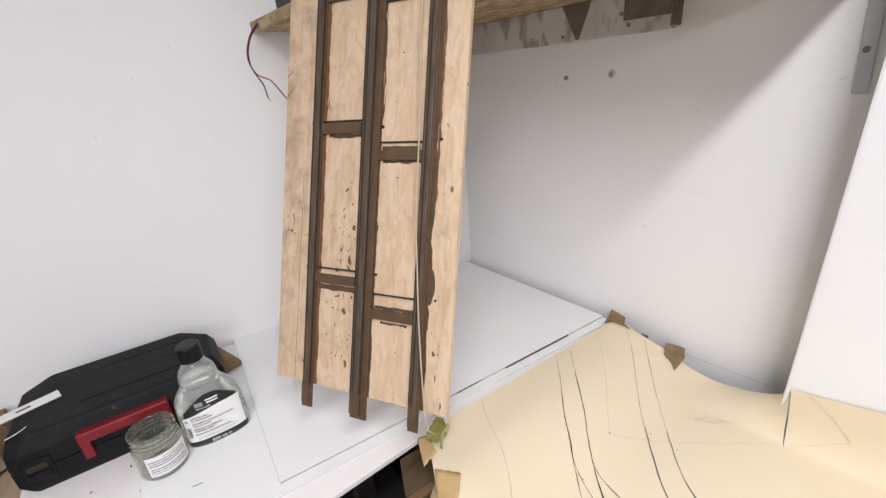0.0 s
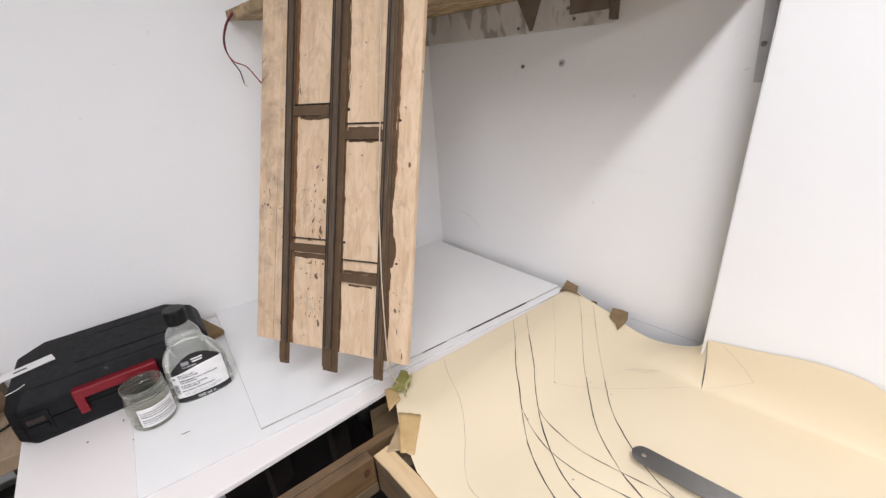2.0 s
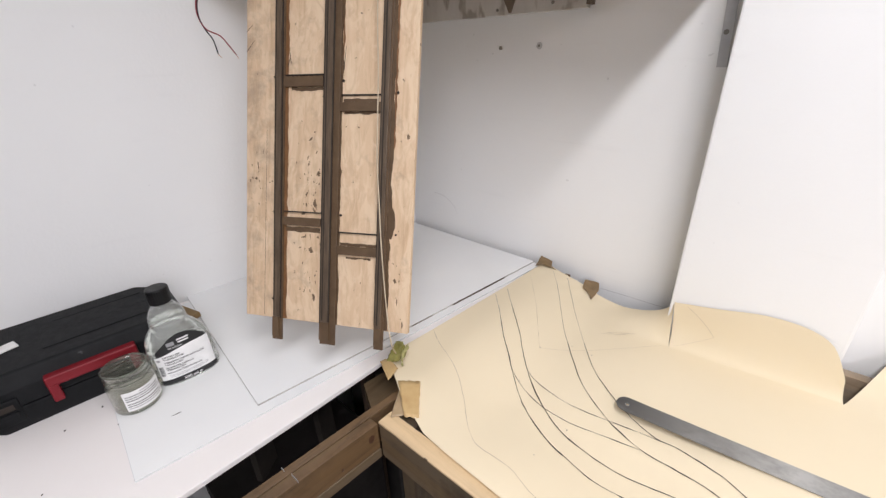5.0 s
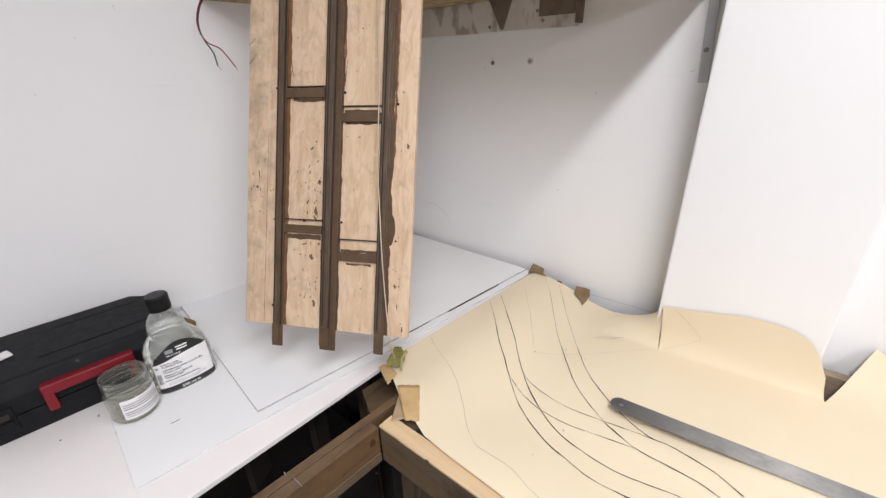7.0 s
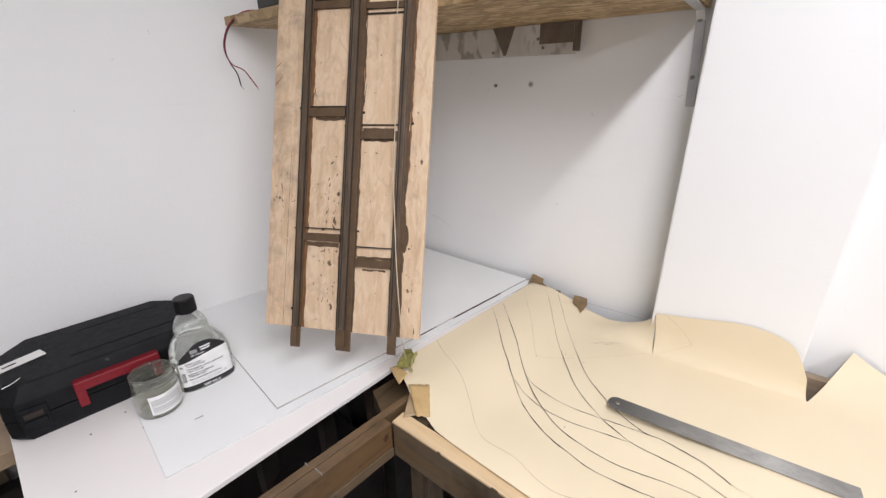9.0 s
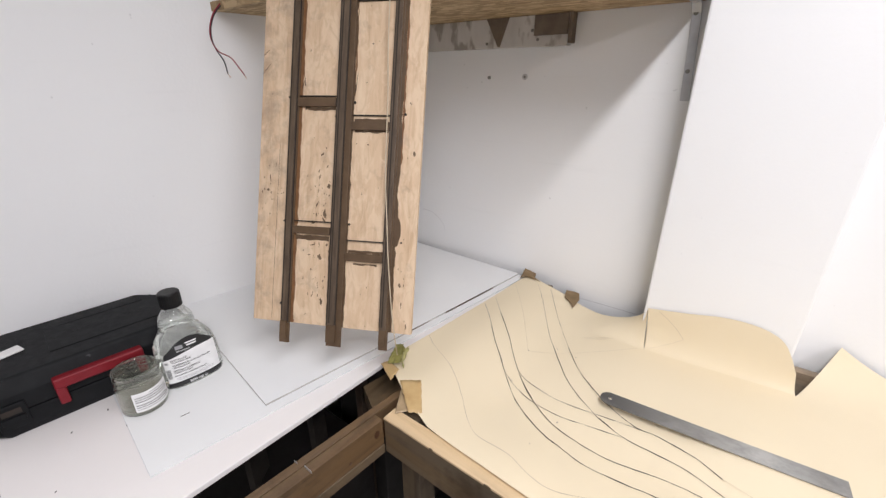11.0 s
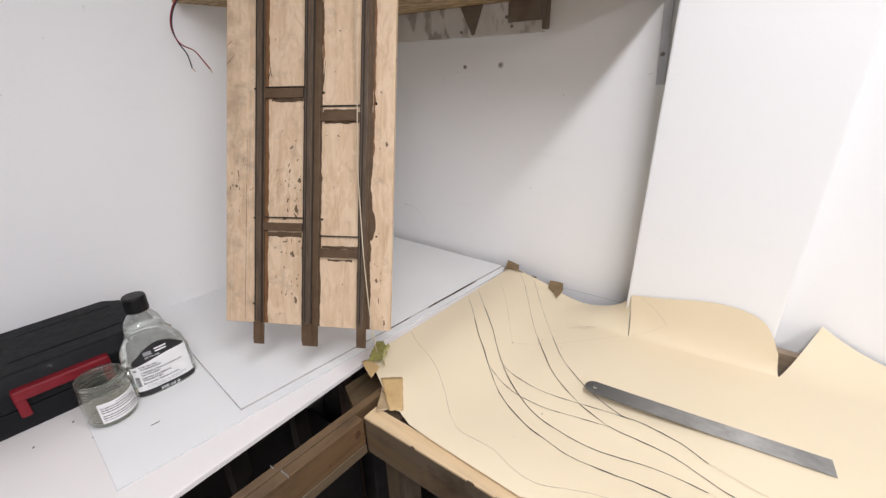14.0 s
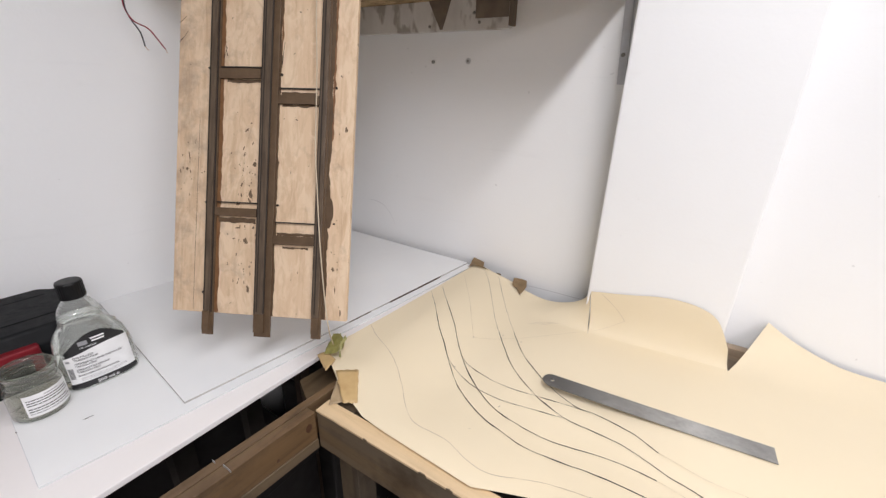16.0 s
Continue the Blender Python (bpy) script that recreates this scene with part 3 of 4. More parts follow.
    return part(name, bm, material, parent)


L1 = [(-0.342, 0.613), (-0.279, 0.538), (-0.252, 0.512), (-0.212, 0.470), (-0.161, 0.423), (-0.096, 0.382), (-0.054, 0.368), (-0.011, 0.357), (0.047, 0.362), (0.089, 0.367), (0.154, 0.364), (0.300, 0.345)]
L2 = [(-0.326, 0.640), (-0.261, 0.571), (-0.234, 0.538), (-0.193, 0.493), (-0.143, 0.449), (-0.090, 0.415), (-0.040, 0.401), (0.008, 0.397), (0.048, 0.403), (0.080, 0.409), (0.119, 0.411), (0.165, 0.406)]
L3 = [(-0.181, 0.631), (-0.165, 0.609), (-0.138, 0.573), (-0.111, 0.540), (-0.081, 0.513), (-0.039, 0.484), (-0.017, 0.473), (0.022, 0.459), (0.068, 0.455), (0.112, 0.449), (0.149, 0.435), (0.182, 0.421), (0.220, 0.411), (0.320, 0.370)]
L4 = [(-0.154, 0.652), (-0.138, 0.629), (-0.117, 0.600), (-0.091, 0.571), (-0.053, 0.540), (-0.011, 0.513), (0.030, 0.496), (0.058, 0.496), (0.082, 0.492), (0.120, 0.482), (0.140, 0.472), (0.160, 0.460)]
L5 = [(-0.232, 0.490), (-0.210, 0.472), (-0.177, 0.455), (-0.133, 0.441), (-0.082, 0.439), (-0.029, 0.449), (0.022, 0.459)]
L6 = [(-0.219, 0.520), (-0.191, 0.495), (-0.148, 0.481), (-0.099, 0.475), (-0.041, 0.482), (0.012, 0.491), (0.055, 0.496)]
L7 = [(-0.404, 0.460), (-0.360, 0.432), (-0.290, 0.397), (-0.239, 0.356), (-0.212, 0.328), (-0.188, 0.306), (-0.162, 0.292), (-0.130, 0.292), (-0.100, 0.290), (-0.063, 0.276), (-0.023, 0.275), (0.037, 0.305), (0.099, 0.320)]
for pts, w, mt in ((L1, 0.0018, PENCIL), (L2, 0.0018, PENCIL), (L3, 0.0018, PENCIL), (L4, 0.0018, PENCIL), (L5, 0.0014, PENCIL), (L6, 0.0014, PENCIL), (L7, 0.0008, SOFTPENCIL)):
    ribbon(pts, w, 0.0006, mt, paper)
for pts, mt in (([(-0.323, 0.836), (-0.280, 0.777), (-0.236, 0.709), (-0.202, 0.658), (-0.165, 0.609)], MIDPENCIL), ([(-0.283, 0.835), (-0.234, 0.763), (-0.197, 0.711), (-0.167, 0.670), (-0.138, 0.629)], MIDPENCIL), ([(-0.372, 0.800), (-0.323, 0.732), (-0.285, 0.680), (-0.250, 0.627), (-0.212, 0.568)], FAINT), ([(-0.380, 0.655), (-0.342, 0.613)], MIDPENCIL), ([(-0.370, 0.691), (-0.326, 0.640)], MIDPENCIL), ([(0.160, 0.460), (0.222, 0.445), (0.271, 0.446)], FAINT), ([(0.165, 0.406), (0.199, 0.396), (0.26, 0.378)], FAINT), ([(-0.212, 0.568), (-0.13, 0.640), (-0.03, 0.745)], FAINT)):
    ribbon(pts, 0.0008, 0.0009, mt, paper)


for dx, dy, dr in ((-0.1960, 0.4660, 0.0011), (-0.0810, 0.4220, 0.0012), (-0.2120, 0.5700, 0.0012), (-0.0930, 0.3380, 0.0006), (-0.0540, 0.7760, 0.0008), (-0.0510, 0.7590, 0.0008), (-0.1680, 0.6240, 0.0010), (-0.1250, 0.6220, 0.0010)):
    bm = bmesh.new()
    bm.faces.new([bm.verts.new((dx + dr * (1 + 0.5 * math.sin(3 * a)) * math.cos(a), dy + 1.3 * dr * math.sin(a), drape(dx, dy) + 0.0012)) for a in [2 * math.pi * k / 10 for k in range(10)]])
    part("pencil_dot", bm, MIDPENCIL, paper)
for pts in ([(-0.142, 0.707), (-0.130, 0.713), (-0.118, 0.722)], [(-0.133, 0.714), (-0.120, 0.729), (-0.110, 0.727), (-0.098, 0.737)], [(-0.112, 0.733), (-0.098, 0.742), (-0.085, 0.749)], [(-0.128, 0.722), (-0.118, 0.721), (-0.106, 0.726)]):
    ribbon(pts, 0.0010, 0.0011, SOFTPENCIL, paper, "rubbed_pencil")


def on_tongue(fn, pts, width, material):
    bm = bmesh.new()
    prev = None
    n = 24
    for k in range(n + 1):
        u, v = lerp_list(pts, (len(pts) - 1) * k / n)
        cur = [bm.verts.new(Vector(fn(u + d, v)) + Vector((0, -0.0022, 0.0010))) for d in (-width, width)]
        if prev:
            bm.faces.new((prev[0], prev[1], cur[1], cur[0]))
        prev = cur
    part("pencil_line", bm, material, paper)


on_tongue(tongue(TONGUE_B, 5, 6, 1.0, 1.0, 0.7), [(0.05, 0.97), (0.205, 0.53), (0.03, 0.14)], 0.0016, FAINT)


def wall_mark(pts, label):
    t = thing("wall_pencil_mark", label, "pencil mark", group="pencil marks on the wall")
    path = smooth_path(pts, 8)
    bm = bmesh.new()
    prev = None
    for q in path:
        cur = [bm.verts.new((q.x, BACK_Y - 0.0006, q.z + d)) for d in (-0.0005, 0.0005)]
        if prev:
            bm.faces.new((prev[0], prev[1], cur[1], cur[0]))
        prev = cur
    part("stroke", bm, FAINTER, t)


wall_mark([(-0.775, 0, 1.080), (-0.735, 0, 1.076), (-0.695, 0, 1.050), (-0.676, 0, 1.012)], "faint curved pencil stroke on the white wall")
wall_mark([(-0.215, 0, 0.930), (-0.14, 0, 0.932), (-0.066, 0, 0.933)], "faint straight pencil stroke low on the wall")


def torn_tape(corners, z, label, lift=0.0, fold=0.0, material=None):
    """A short piece of tape with ragged ends over the given plan corners."""
    t = thing("tape_piece", label, "tape", group="tape pieces")
    bm = bmesh.new()
    a, b, c, d = [Vector((x, y, zz)) for (x, y), zz in zip(corners, z)]

    def fn(u, v):
        e = 0.0012 * noise.noise(Vector((u * 9, v * 9, a.x * 50)))
        p = (a * (1 - u) + b * u) * (1 - v) + (d * (1 - u) + c * u) * v
        j = (p - (a + b + c + d) / 4) * (0.10 * noise.noise(Vector((u * 7 + 3, v * 7, a.y * 40))))
        return p + j + Vector((0, 0, lift + abs(e) + fold * math.sin(math.pi * v) * u))
    grid(fn, 8, 8, bm)
    ob = part("tape", bm, material or TAPE, t, smooth=True)
    s = ob.modifiers.new("thickness", "SOLIDIFY")
    s.thickness, s.offset = 0.0004, 1


def torn_patch(outline, label, material):
    """A torn scrap of tape: a many-sided outline in space with a ragged edge and some thickness."""
    t = thing("tape_piece", label, "tape", group="tape pieces")
    bm = bmesh.new()
    n, ring = len(outline), []
    for k in range(n):
        a, b = Vector(outline[k]), Vector(outline[(k + 1) % n])
        for q in range(4):
            p = a.lerp(b, q / 4)
            ring.append(bm.verts.new(p + Vector((0.0009 * noise.noise(p * 400), 0.0009 * noise.noise(p * 500 + Vector((3, 0, 0))), 0.0))))
    mid = bm.verts.new(sum((v.co for v in ring), Vector()) / len(ring) + Vector((0, 0, 0.0006)))
    for k in range(len(ring)):
        bm.faces.new((mid, ring[k], ring[(k + 1) % len(ring)]))
    ob = part("tape", bm, material, t)
    md = ob.modifiers.new("thickness", "SOLIDIFY")
    md.thickness, md.offset = 0.0004, 1


torn_patch([(-0.384, 0.880, 0.972), (-0.346, 0.873, 0.969), (-0.337, 0.851, 0.966), (-0.318, 0.842, 0.9645), (-0.335, 0.845, 0.9645), (-0.366, 0.848, 0.9645), (-0.373, 0.828, 0.9645), (-0.378, 0.853, 0.966)], "brown torn tape holding the paper tip to the wall", DARKTAPE)
torn_patch([(-0.249, 0.862, 0.9520), (-0.231, 0.876, 0.9470), (-0.218, 0.8795, 0.9440), (-0.207, 0.853, 0.9395), (-0.206, 0.828, 0.9385), (-0.206, 0.803, 0.9385), (-0.218, 0.820, 0.9425), (-0.238, 0.828, 0.9485)], "brown torn tape tab on the paper's rear edge", DARKTAPE)
torn_tape([(-0.337, 0.297), (-0.305, 0.320), (-0.260, 0.269), (-0.280, 0.256)], (0.975, 0.976, 0.9645, 0.9635), "brown tape over paper and frame corner", 0.0)
torn_tape([(-0.409, 0.317), (-0.401, 0.334), (-0.359, 0.318), (-0.353, 0.289)], (0.966, 0.967, 0.976, 0.972), "brown tape on the paper's loose corner", 0.0)

FILM = surface("stained_paper_film", (0.34, 0.245, 0.14), (0.44, 0.325, 0.195), 45.0, 0.4, 130.0, 0.5, 0.001)
film = thing("loose_film", "brownish paper film hanging over the frame corner", "tape", group="tape pieces")
bm = bmesh.new()
fa, fb, fc, fd = Vector((-0.329, 0.292, 0.966)), Vector((-0.270, 0.276, 0.9615)), Vector((-0.286, 0.261, 0.9590)), Vector((-0.300, 0.244, 0.9590))
grid(lambda u, v: (fa * (1 - u) + fb * u) * (1 - v) + (fd * (1 - u) + fc * u) * v + Vector((0, 0, 0.0015 * noise.noise(Vector((u * 4, v * 4, 1))))), 8, 8, bm)
o = part("film", bm, FILM, film, smooth=True)
md = o.modifiers.new("thickness", "SOLIDIFY")
md.thickness, md.offset = 0.0003, 1

# ---- steel rule ----
rule = thing("steel_rule", "worn steel rule with rounded hanging end on the sagging paper", "ruler", pose(-0.0395, 0.5185, 0.9440, 0, 0, 4.85))
bm = bmesh.new()
HALF = 0.0165
xs = [HALF + 0.3315 * k / 24 for k in range(1, 25)]
pts = [(x, -HALF) for x in xs] + [(x, HALF) for x in reversed(xs)] + [(HALF - HALF * math.sin(a), HALF * math.cos(a)) for a in [math.pi * k / 12 for k in range(13)]]
ring = [(0.0170 + 0.0028 * math.cos(2 * math.pi * k / 16), 0.0028 * math.sin(2 * math.pi * k / 16)) for k in range(16)]
outer = [bm.verts.new((x, y, 0)) for x, y in pts]
inner = [bm.verts.new((x, y, 0)) for x, y in ring]
ed = [bm.edges.new((outer[k], outer[(k + 1) % len(outer)])) for k in range(len(outer))] + [bm.edges.new((inner[k], inner[(k + 1) % 16])) for k in range(16)]
bmesh.ops.triangle_fill(bm, use_beauty=True, edges=ed)
ext = bmesh.ops.extrude_face_region(bm, geom=bm.faces[:])
bmesh.ops.translate(bm, verts=[v for v in ext["geom"] if isinstance(v, bmesh.types.BMVert)], vec=(0, 0, 0.0012))
for v in bm.verts:
    v.co.z += 0.0030 * max(0.0, (0.33 - v.co.x) / 0.33) ** 1.8
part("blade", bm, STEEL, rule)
part("hole_rim", lathe([(0.0028, 0.0), (0.0035, 0.0), (0.0034, 0.00025), (0.0029, 0.00025)], 20, True), ZINC, rule, "bright rim added round the hanging hole").matrix_local = pose(0.0170, 0.0, 0.0040, 0, 0.9)

# ---- shelf over the corner ----
SHELF_Z = 1.624
shelf = thing("wall_shelf", "raw strand-board shelf across the corner on a steel bracket", "shelf")
part("shelf_board", prism([(side_x(0.372) + 0.002, 0.372), (-0.704, 0.372), (-0.428, 0.5125), (-0.058, 0.5125), (-0.058, 0.880), (side_x(0.880) + 0.003, 0.880)], SHELF_Z, SHELF_Z + 0.018, 0.001), OSB, shelf)
part("batten", box(-0.86, -0.318, 0.861, 0.8815, 1.557, SHELF_Z - 0.0005, 0.0015), BATTENPAINT, shelf, "thinly painted stained batten")
part("end_block", box(-0.3175, -0.309, 0.858, 0.8815, 1.562, SHELF_Z - 0.0005, 0.001), STAIN, shelf)
part("wedge", prism([(-0.534, 1.6235), (-0.500, 1.560), (-0.494, 1.560), (-0.470, 1.6235)], 0, 0.002), STAIN, shelf).matrix_local = Matrix(((1, 0, 0, 0), (0, 0, -1, 0.8605), (0, 1, 0, 0), (0, 0, 0, 1)))
part("patch", box(-0.402, -0.3185, 0.858, 0.8605, 1.580, SHELF_Z - 0.001, 0.0006), STAIN, shelf)
for sx, sz in ((-0.407, 1.592), (-0.532, 1.568), (-0.392, 1.572), (-0.395, 1.612)):
    part("screw", screw_head(0.0035, 0.0012), SCREWMAT, shelf).matrix_local = pose(sx, 0.8596, sz, 90)

bracket = thing("shelf_bracket", "galvanised steel angle bracket screwed to the wall", "bracket")
bm = box(-0.070, -0.053, 0.8775, 0.8815, 1.445, 1.605, 0.001)
box(-0.070, -0.053, 0.56, 0.862, 1.6195, 1.6235, 0.001, bm)
own = bmesh.new()
bmesh.ops.create_cube(own, size=1.0, matrix=Matrix.Translation((-0.0615, 0.871, 1.6125)) @ Matrix.Rotation(radians(45), 4, "X") @ Matrix.Diagonal((0.016, 0.004, 0.028, 1)))
join(bm, own)
for v in bm.verts:
    if v.co.y > 0.85:
        v.co.x -= 0.062 * (v.co.z - 1.445)
part("arm", bm, ZINC, bracket)
for sx, sz in ((-0.0665, 1.501), (-0.0725, 1.604)):
    part("screw", screw_head(0.0042, 0.0012), SCREWMAT, bracket).matrix_local = pose(sx, 0.8765, sz, 90)

for sx, sz, lab in ((-0.534, 1.489, "bare screw standing in the white wall"), (-0.429, 1.491, "grey wall plug with chipped plaster round it")):
    w = thing("wall_screw", lab, "screw", pose(sx, 0.8795, sz, 90), "wall screws")
    part("head", screw_head(0.0042 if sx < -0.5 else 0.0030, 0.0022), SCREWMAT, w)
    if sx > -0.5:
        part("plug", lathe([(0.0030, -0.0005), (0.0075, -0.0008), (0.0070, 0.0006), (0.0030, 0.0008)], 14), PLUGMAT, w)

gadget = thing("stored_gadget", "small grey boxed gadget lying on the shelf", "box")
part("case_body", box(-0.80, -0.715, 0.378, 0.44, SHELF_Z + 0.0185, SHELF_Z + 0.045, 0.004), GREYBOX, gadget)
part("dark_lid", box(-0.803, -0.712, 0.375, 0.443, SHELF_Z + 0.0455, SHELF_Z + 0.052, 0.003), DARKBOX, gadget)

wires = thing("wire_pair", "red and black wire pair hanging over the shelf end", "wire")
trunk = [(-0.780, 0.50, 1.646), (-0.840, 0.44, 1.650), (-0.885, 0.395, 1.650), (-0.897, 0.362, 1.624), (-0.899, 0.345, 1.594), (-0.899, 0.341, 1.567)]
part("red_wire", cord(trunk + [(-0.898, 0.351, 1.543), (-0.895, 0.374, 1.531), (-0.893, 0.386, 1.514), (-0.891, 0.398, 1.494)], 0.0013), REDWIRE, wires, "red insulated wire")
part("black_wire", cord([(x + 0.0008, y + 0.0012, z - 0.0022) for x, y, z in trunk] + [(-0.899, 0.349, 1.543), (-0.897, 0.359, 1.523), (-0.896, 0.362, 1.497)], 0.0013), BLKWIRE, wires, "black insulated wire")
part("bare_end", cord([(-0.896, 0.362, 1.497), (-0.896, 0.3645, 1.493), (-0.896, 0.368, 1.490)], 0.0006, 6), COPPER, wires)
part("bare_end", cord([(-0.891, 0.398, 1.494), (-0.891, 0.3995, 1.490), (-0.8905, 0.400, 1.487)], 0.0006, 6), COPPER, wires)

# ---- plywood panel with timber strips ----
U = Vector((0.88988, 0.45618, 0.0032)).normalized()
V = Vector((-0.16030, 0.30610, 0.93841)).normalized()
N = U.cross(V).normalized()
V = N.cross(U)
PANEL = Matrix(((U.x, V.x, N.x, -0.603), (U.y, V.y, N.y, 0.178), (U.z, V.z, N.z, 1.065), (0, 0, 0, 1)))
LEN, WID = 0.86, 0.3095
panel = thing("plywood_panel", "plywood panel with brown painted timber strips, leaning on the shelf", "panel", PANEL)
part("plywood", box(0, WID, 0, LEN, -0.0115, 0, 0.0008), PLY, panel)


def painted(x0, x1, y0, y1, ragged, material, z=0.0004, side=1, name="paint_edge", seed=0.0):
    """Brush-painted band with a wavering edge on one side."""
    bm = bmesh.new()
    n = max(6, int((y1 - y0) / 0.0022))
    prev = None
    for k in range(n + 1):
        y = y0 + (y1 - y0) * k / n
        w = ragged * (noise.noise(Vector((seed, y * 22, 1.0))) + 0.8 * noise.noise(Vector((seed + 5, y * 75, 1.0))) + 2.2 * max(0.0, noise.noise(Vector((seed + 9, y * 120, 4.0))) - 0.35))
        a, b = (x0, x1 + w) if side > 0 else (x0 + w, x1)
        cur = [bm.verts.new((a, y, z)), bm.verts.new((b, y, z))]
        if prev:
            bm.faces.new((prev[0], prev[1], cur[1], cur[0]))
        prev = cur
    return part(name, bm, material, panel)


def smear(x0, x1, y0, y1, material=None, seed=0.0, z=0.0005):
    """Brush smear across the grain, ragged above and below."""
    bm = bmesh.new()
    n, prev = 26, None
    for k in range(n + 1):
        x = x0 + (x1 - x0) * k / n
        lo = y0 + 0.0022 * noise.noise(Vector((x * 60, seed, 3))) + 0.0012 * noise.noise(Vector((x * 190, seed, 5)))
        hi = y1 + 0.0016 * noise.noise(Vector((x * 70, seed, 9)))
        cur = [bm.verts.new((x, lo, z)), bm.verts.new((x, max(hi, lo + 0.0004), z))]
        if prev:
            bm.faces.new((prev[0], cur[0], cur[1], prev[1]))
        prev = cur
    return part("paint_smear", bm, material or BROWN, panel)


# (base strip x0, x1, foot y), rails standing on it, grooves, paint band beside it
part("base_strip", box(0.0595, 0.0765, 0.0, LEN, 0.0006, 0.0040, 0.0006), BROWN, panel)
part("strip_foot", box(0.0575, 0.0765, -0.0375, -0.0004, 0.0006, 0.0045, 0.0006), BROWN, panel)
part("base_strip", box(0.1508, 0.1795, -0.0355, LEN, 0.0006, 0.0040, 0.0006), BROWN, panel)
part("base_strip", box(0.2515, 0.2680, -0.0325, LEN, 0.0006, 0.0040, 0.0006), BROWN, panel)
part("rail", box(0.0605, 0.0720, 0.0042, LEN, 0.0041, 0.0070, 0.0007), RAIL, panel)
part("rail_foot", box(0.0590, 0.0715, -0.030, 0.0038, 0.0046, 0.0078, 0.0007), BROWN, panel)
part("rail", box(0.1512, 0.1690, 0.0042, LEN, 0.0041, 0.0074, 0.0007), RAIL, panel)
part("rail_foot", box(0.1508, 0.1690, -0.028, 0.0038, 0.0041, 0.0072, 0.0007), BROWN, panel)
part("rail", box(0.2520, 0.2645, 0.0042, LEN, 0.0041, 0.0070, 0.0007), RAIL, panel)
part("rail_foot", box(0.2520, 0.2645, -0.024, 0.0038, 0.0041, 0.0068, 0.0007), BROWN, panel)
for gx, gw, y0, h in ((0.0606, 0.0022, 0.006, 0.0070), (0.0721, 0.0024, 0.002, 0.0043), (0.1513, 0.0020, 0.004, 0.0074), (0.1552, 0.0022, 0.008, 0.0074), (0.1672, 0.0022, 0.006, 0.0074), (0.2562, 0.0024, 0.010, 0.0070), (0.2521, 0.0014, 0.01, 0.0070)):
    part("groove", box(gx, gx + gw, y0, LEN - 0.002, h - 0.001, h + 0.0003), GROOVE, panel)
painted(0.076, 0.0825, 0.001, LEN, 0.0022, REDBROWN, seed=1.0)
painted(0.179, 0.1820, 0.001, LEN, 0.0022, BROWN, seed=2.0)
painted(0.2675, 0.2735, 0.001, LEN, 0.0026, BROWN, seed=3.0)
painted(0.2730, 0.2765, 0.30, LEN, 0.0024, REDBROWN, z=0.00035, seed=6.0)
painted(0.1815, 0.1835, 0.42, LEN, 0.0018, REDBROWN, z=0.00035, seed=7.0)
painted(0.1472, 0.151, 0.002, 0.16, 0.0020, BROWN, side=-1, seed=4.0)
painted(0.2490, 0.2525, 0.05, 0.10, 0.0016, BROWN, side=-1, seed=5.0)
bm = bmesh.new()
bm.faces.new([bm.verts.new((0.2740 + 0.0072 * math.cos(2 * math.pi * k / 24) * (1.0 if math.sin(2 * math.pi * k / 24) > -0.3 else 0.75), 0.181 + 0.026 * math.sin(2 * math.pi * k / 24), 0.00045)) for k in range(24)])
part("paint_drip", bm, BROWN, panel)
for x0, x1, y0, y1, ln in ((0.0766, 0.1485, 0.1680, 0.1822, 0.1915), (0.1802, 0.2514, 0.1240, 0.1388, 0.1612), (0.0766, 0.1485, 0.3995, 0.4160, 0.4185), (0.1802, 0.2514, 0.3590, 0.3735, 0.3850), (0.1802, 0.2514, 0.5930, 0.6045, 0.5850), (0.0766, 0.1485, 0.598, 0.6115, 0.6140), (0.0766, 0.1485, 0.80, 0.815, 0.822)):
    part("cross_bar", box(x0, x1, y0, y1, 0.0005, 0.0052, 0.0006), BROWN, panel)
    part("thin_rod", box(x0 + 0.0012, x1 - 0.0006, ln - 0.0010, ln + 0.0010, 0.0003, 0.0040, 0.0003), GROOVE, panel)
smear(0.080, 0.146, 0.1575, 0.1655, seed=1)
smear(0.195, 0.240, 0.1175, 0.1205, seed=2)
smear(0.184, 0.250, 0.1385, 0.1440, seed=3)
smear(0.088, 0.147, 0.3935, 0.3990, seed=4)
smear(0.184, 0.246, 0.3735, 0.3795, seed=5)
smear(0.186, 0.249, 0.3555, 0.3590, seed=6)
for px, py, pr in ((0.0563, 0.190, 0.0018), (0.2830, 0.163, 0.0016), (0.2780, 0.388, 0.0022), (0.1835, 0.408, 0.0024), (0.1840, 0.190, 0.0020), (0.0558, 0.417, 0.0016), (0.0560, 0.035, 0.0022), (0.1478, 0.3835, 0.0012)):
    part("pin", lathe([(pr, 0.0), (pr, 0.002), (pr * 0.5, 0.003), (0, 0.003)], 10), GROOVE, panel).matrix_local = pose(px, py, 0)
for (ax, ay), (bx, by) in (((0.000, 0.4925), (0.0117, 0.5032)), ((0.0003, 0.4600), (0.0154, 0.4781)), ((0.0805, 0.434), (0.0860, 0.452)), ((0.0865, 0.438), (0.0840, 0.456)), ((0.1835, 0.425), (0.1865, 0.462))):
    bm = bmesh.new()
    d = Vector((bx - ax, by - ay, 0)).normalized()
    q = Vector((-d.y, d.x, 0)) * 0.0007
    a, b = Vector((ax, ay, 0.0005)), Vector((bx, by, 0.0005))
    bm.faces.new([bm.verts.new(p) for p in (a - q, b - 0.4 * q, b + 0.4 * q, a + q)])
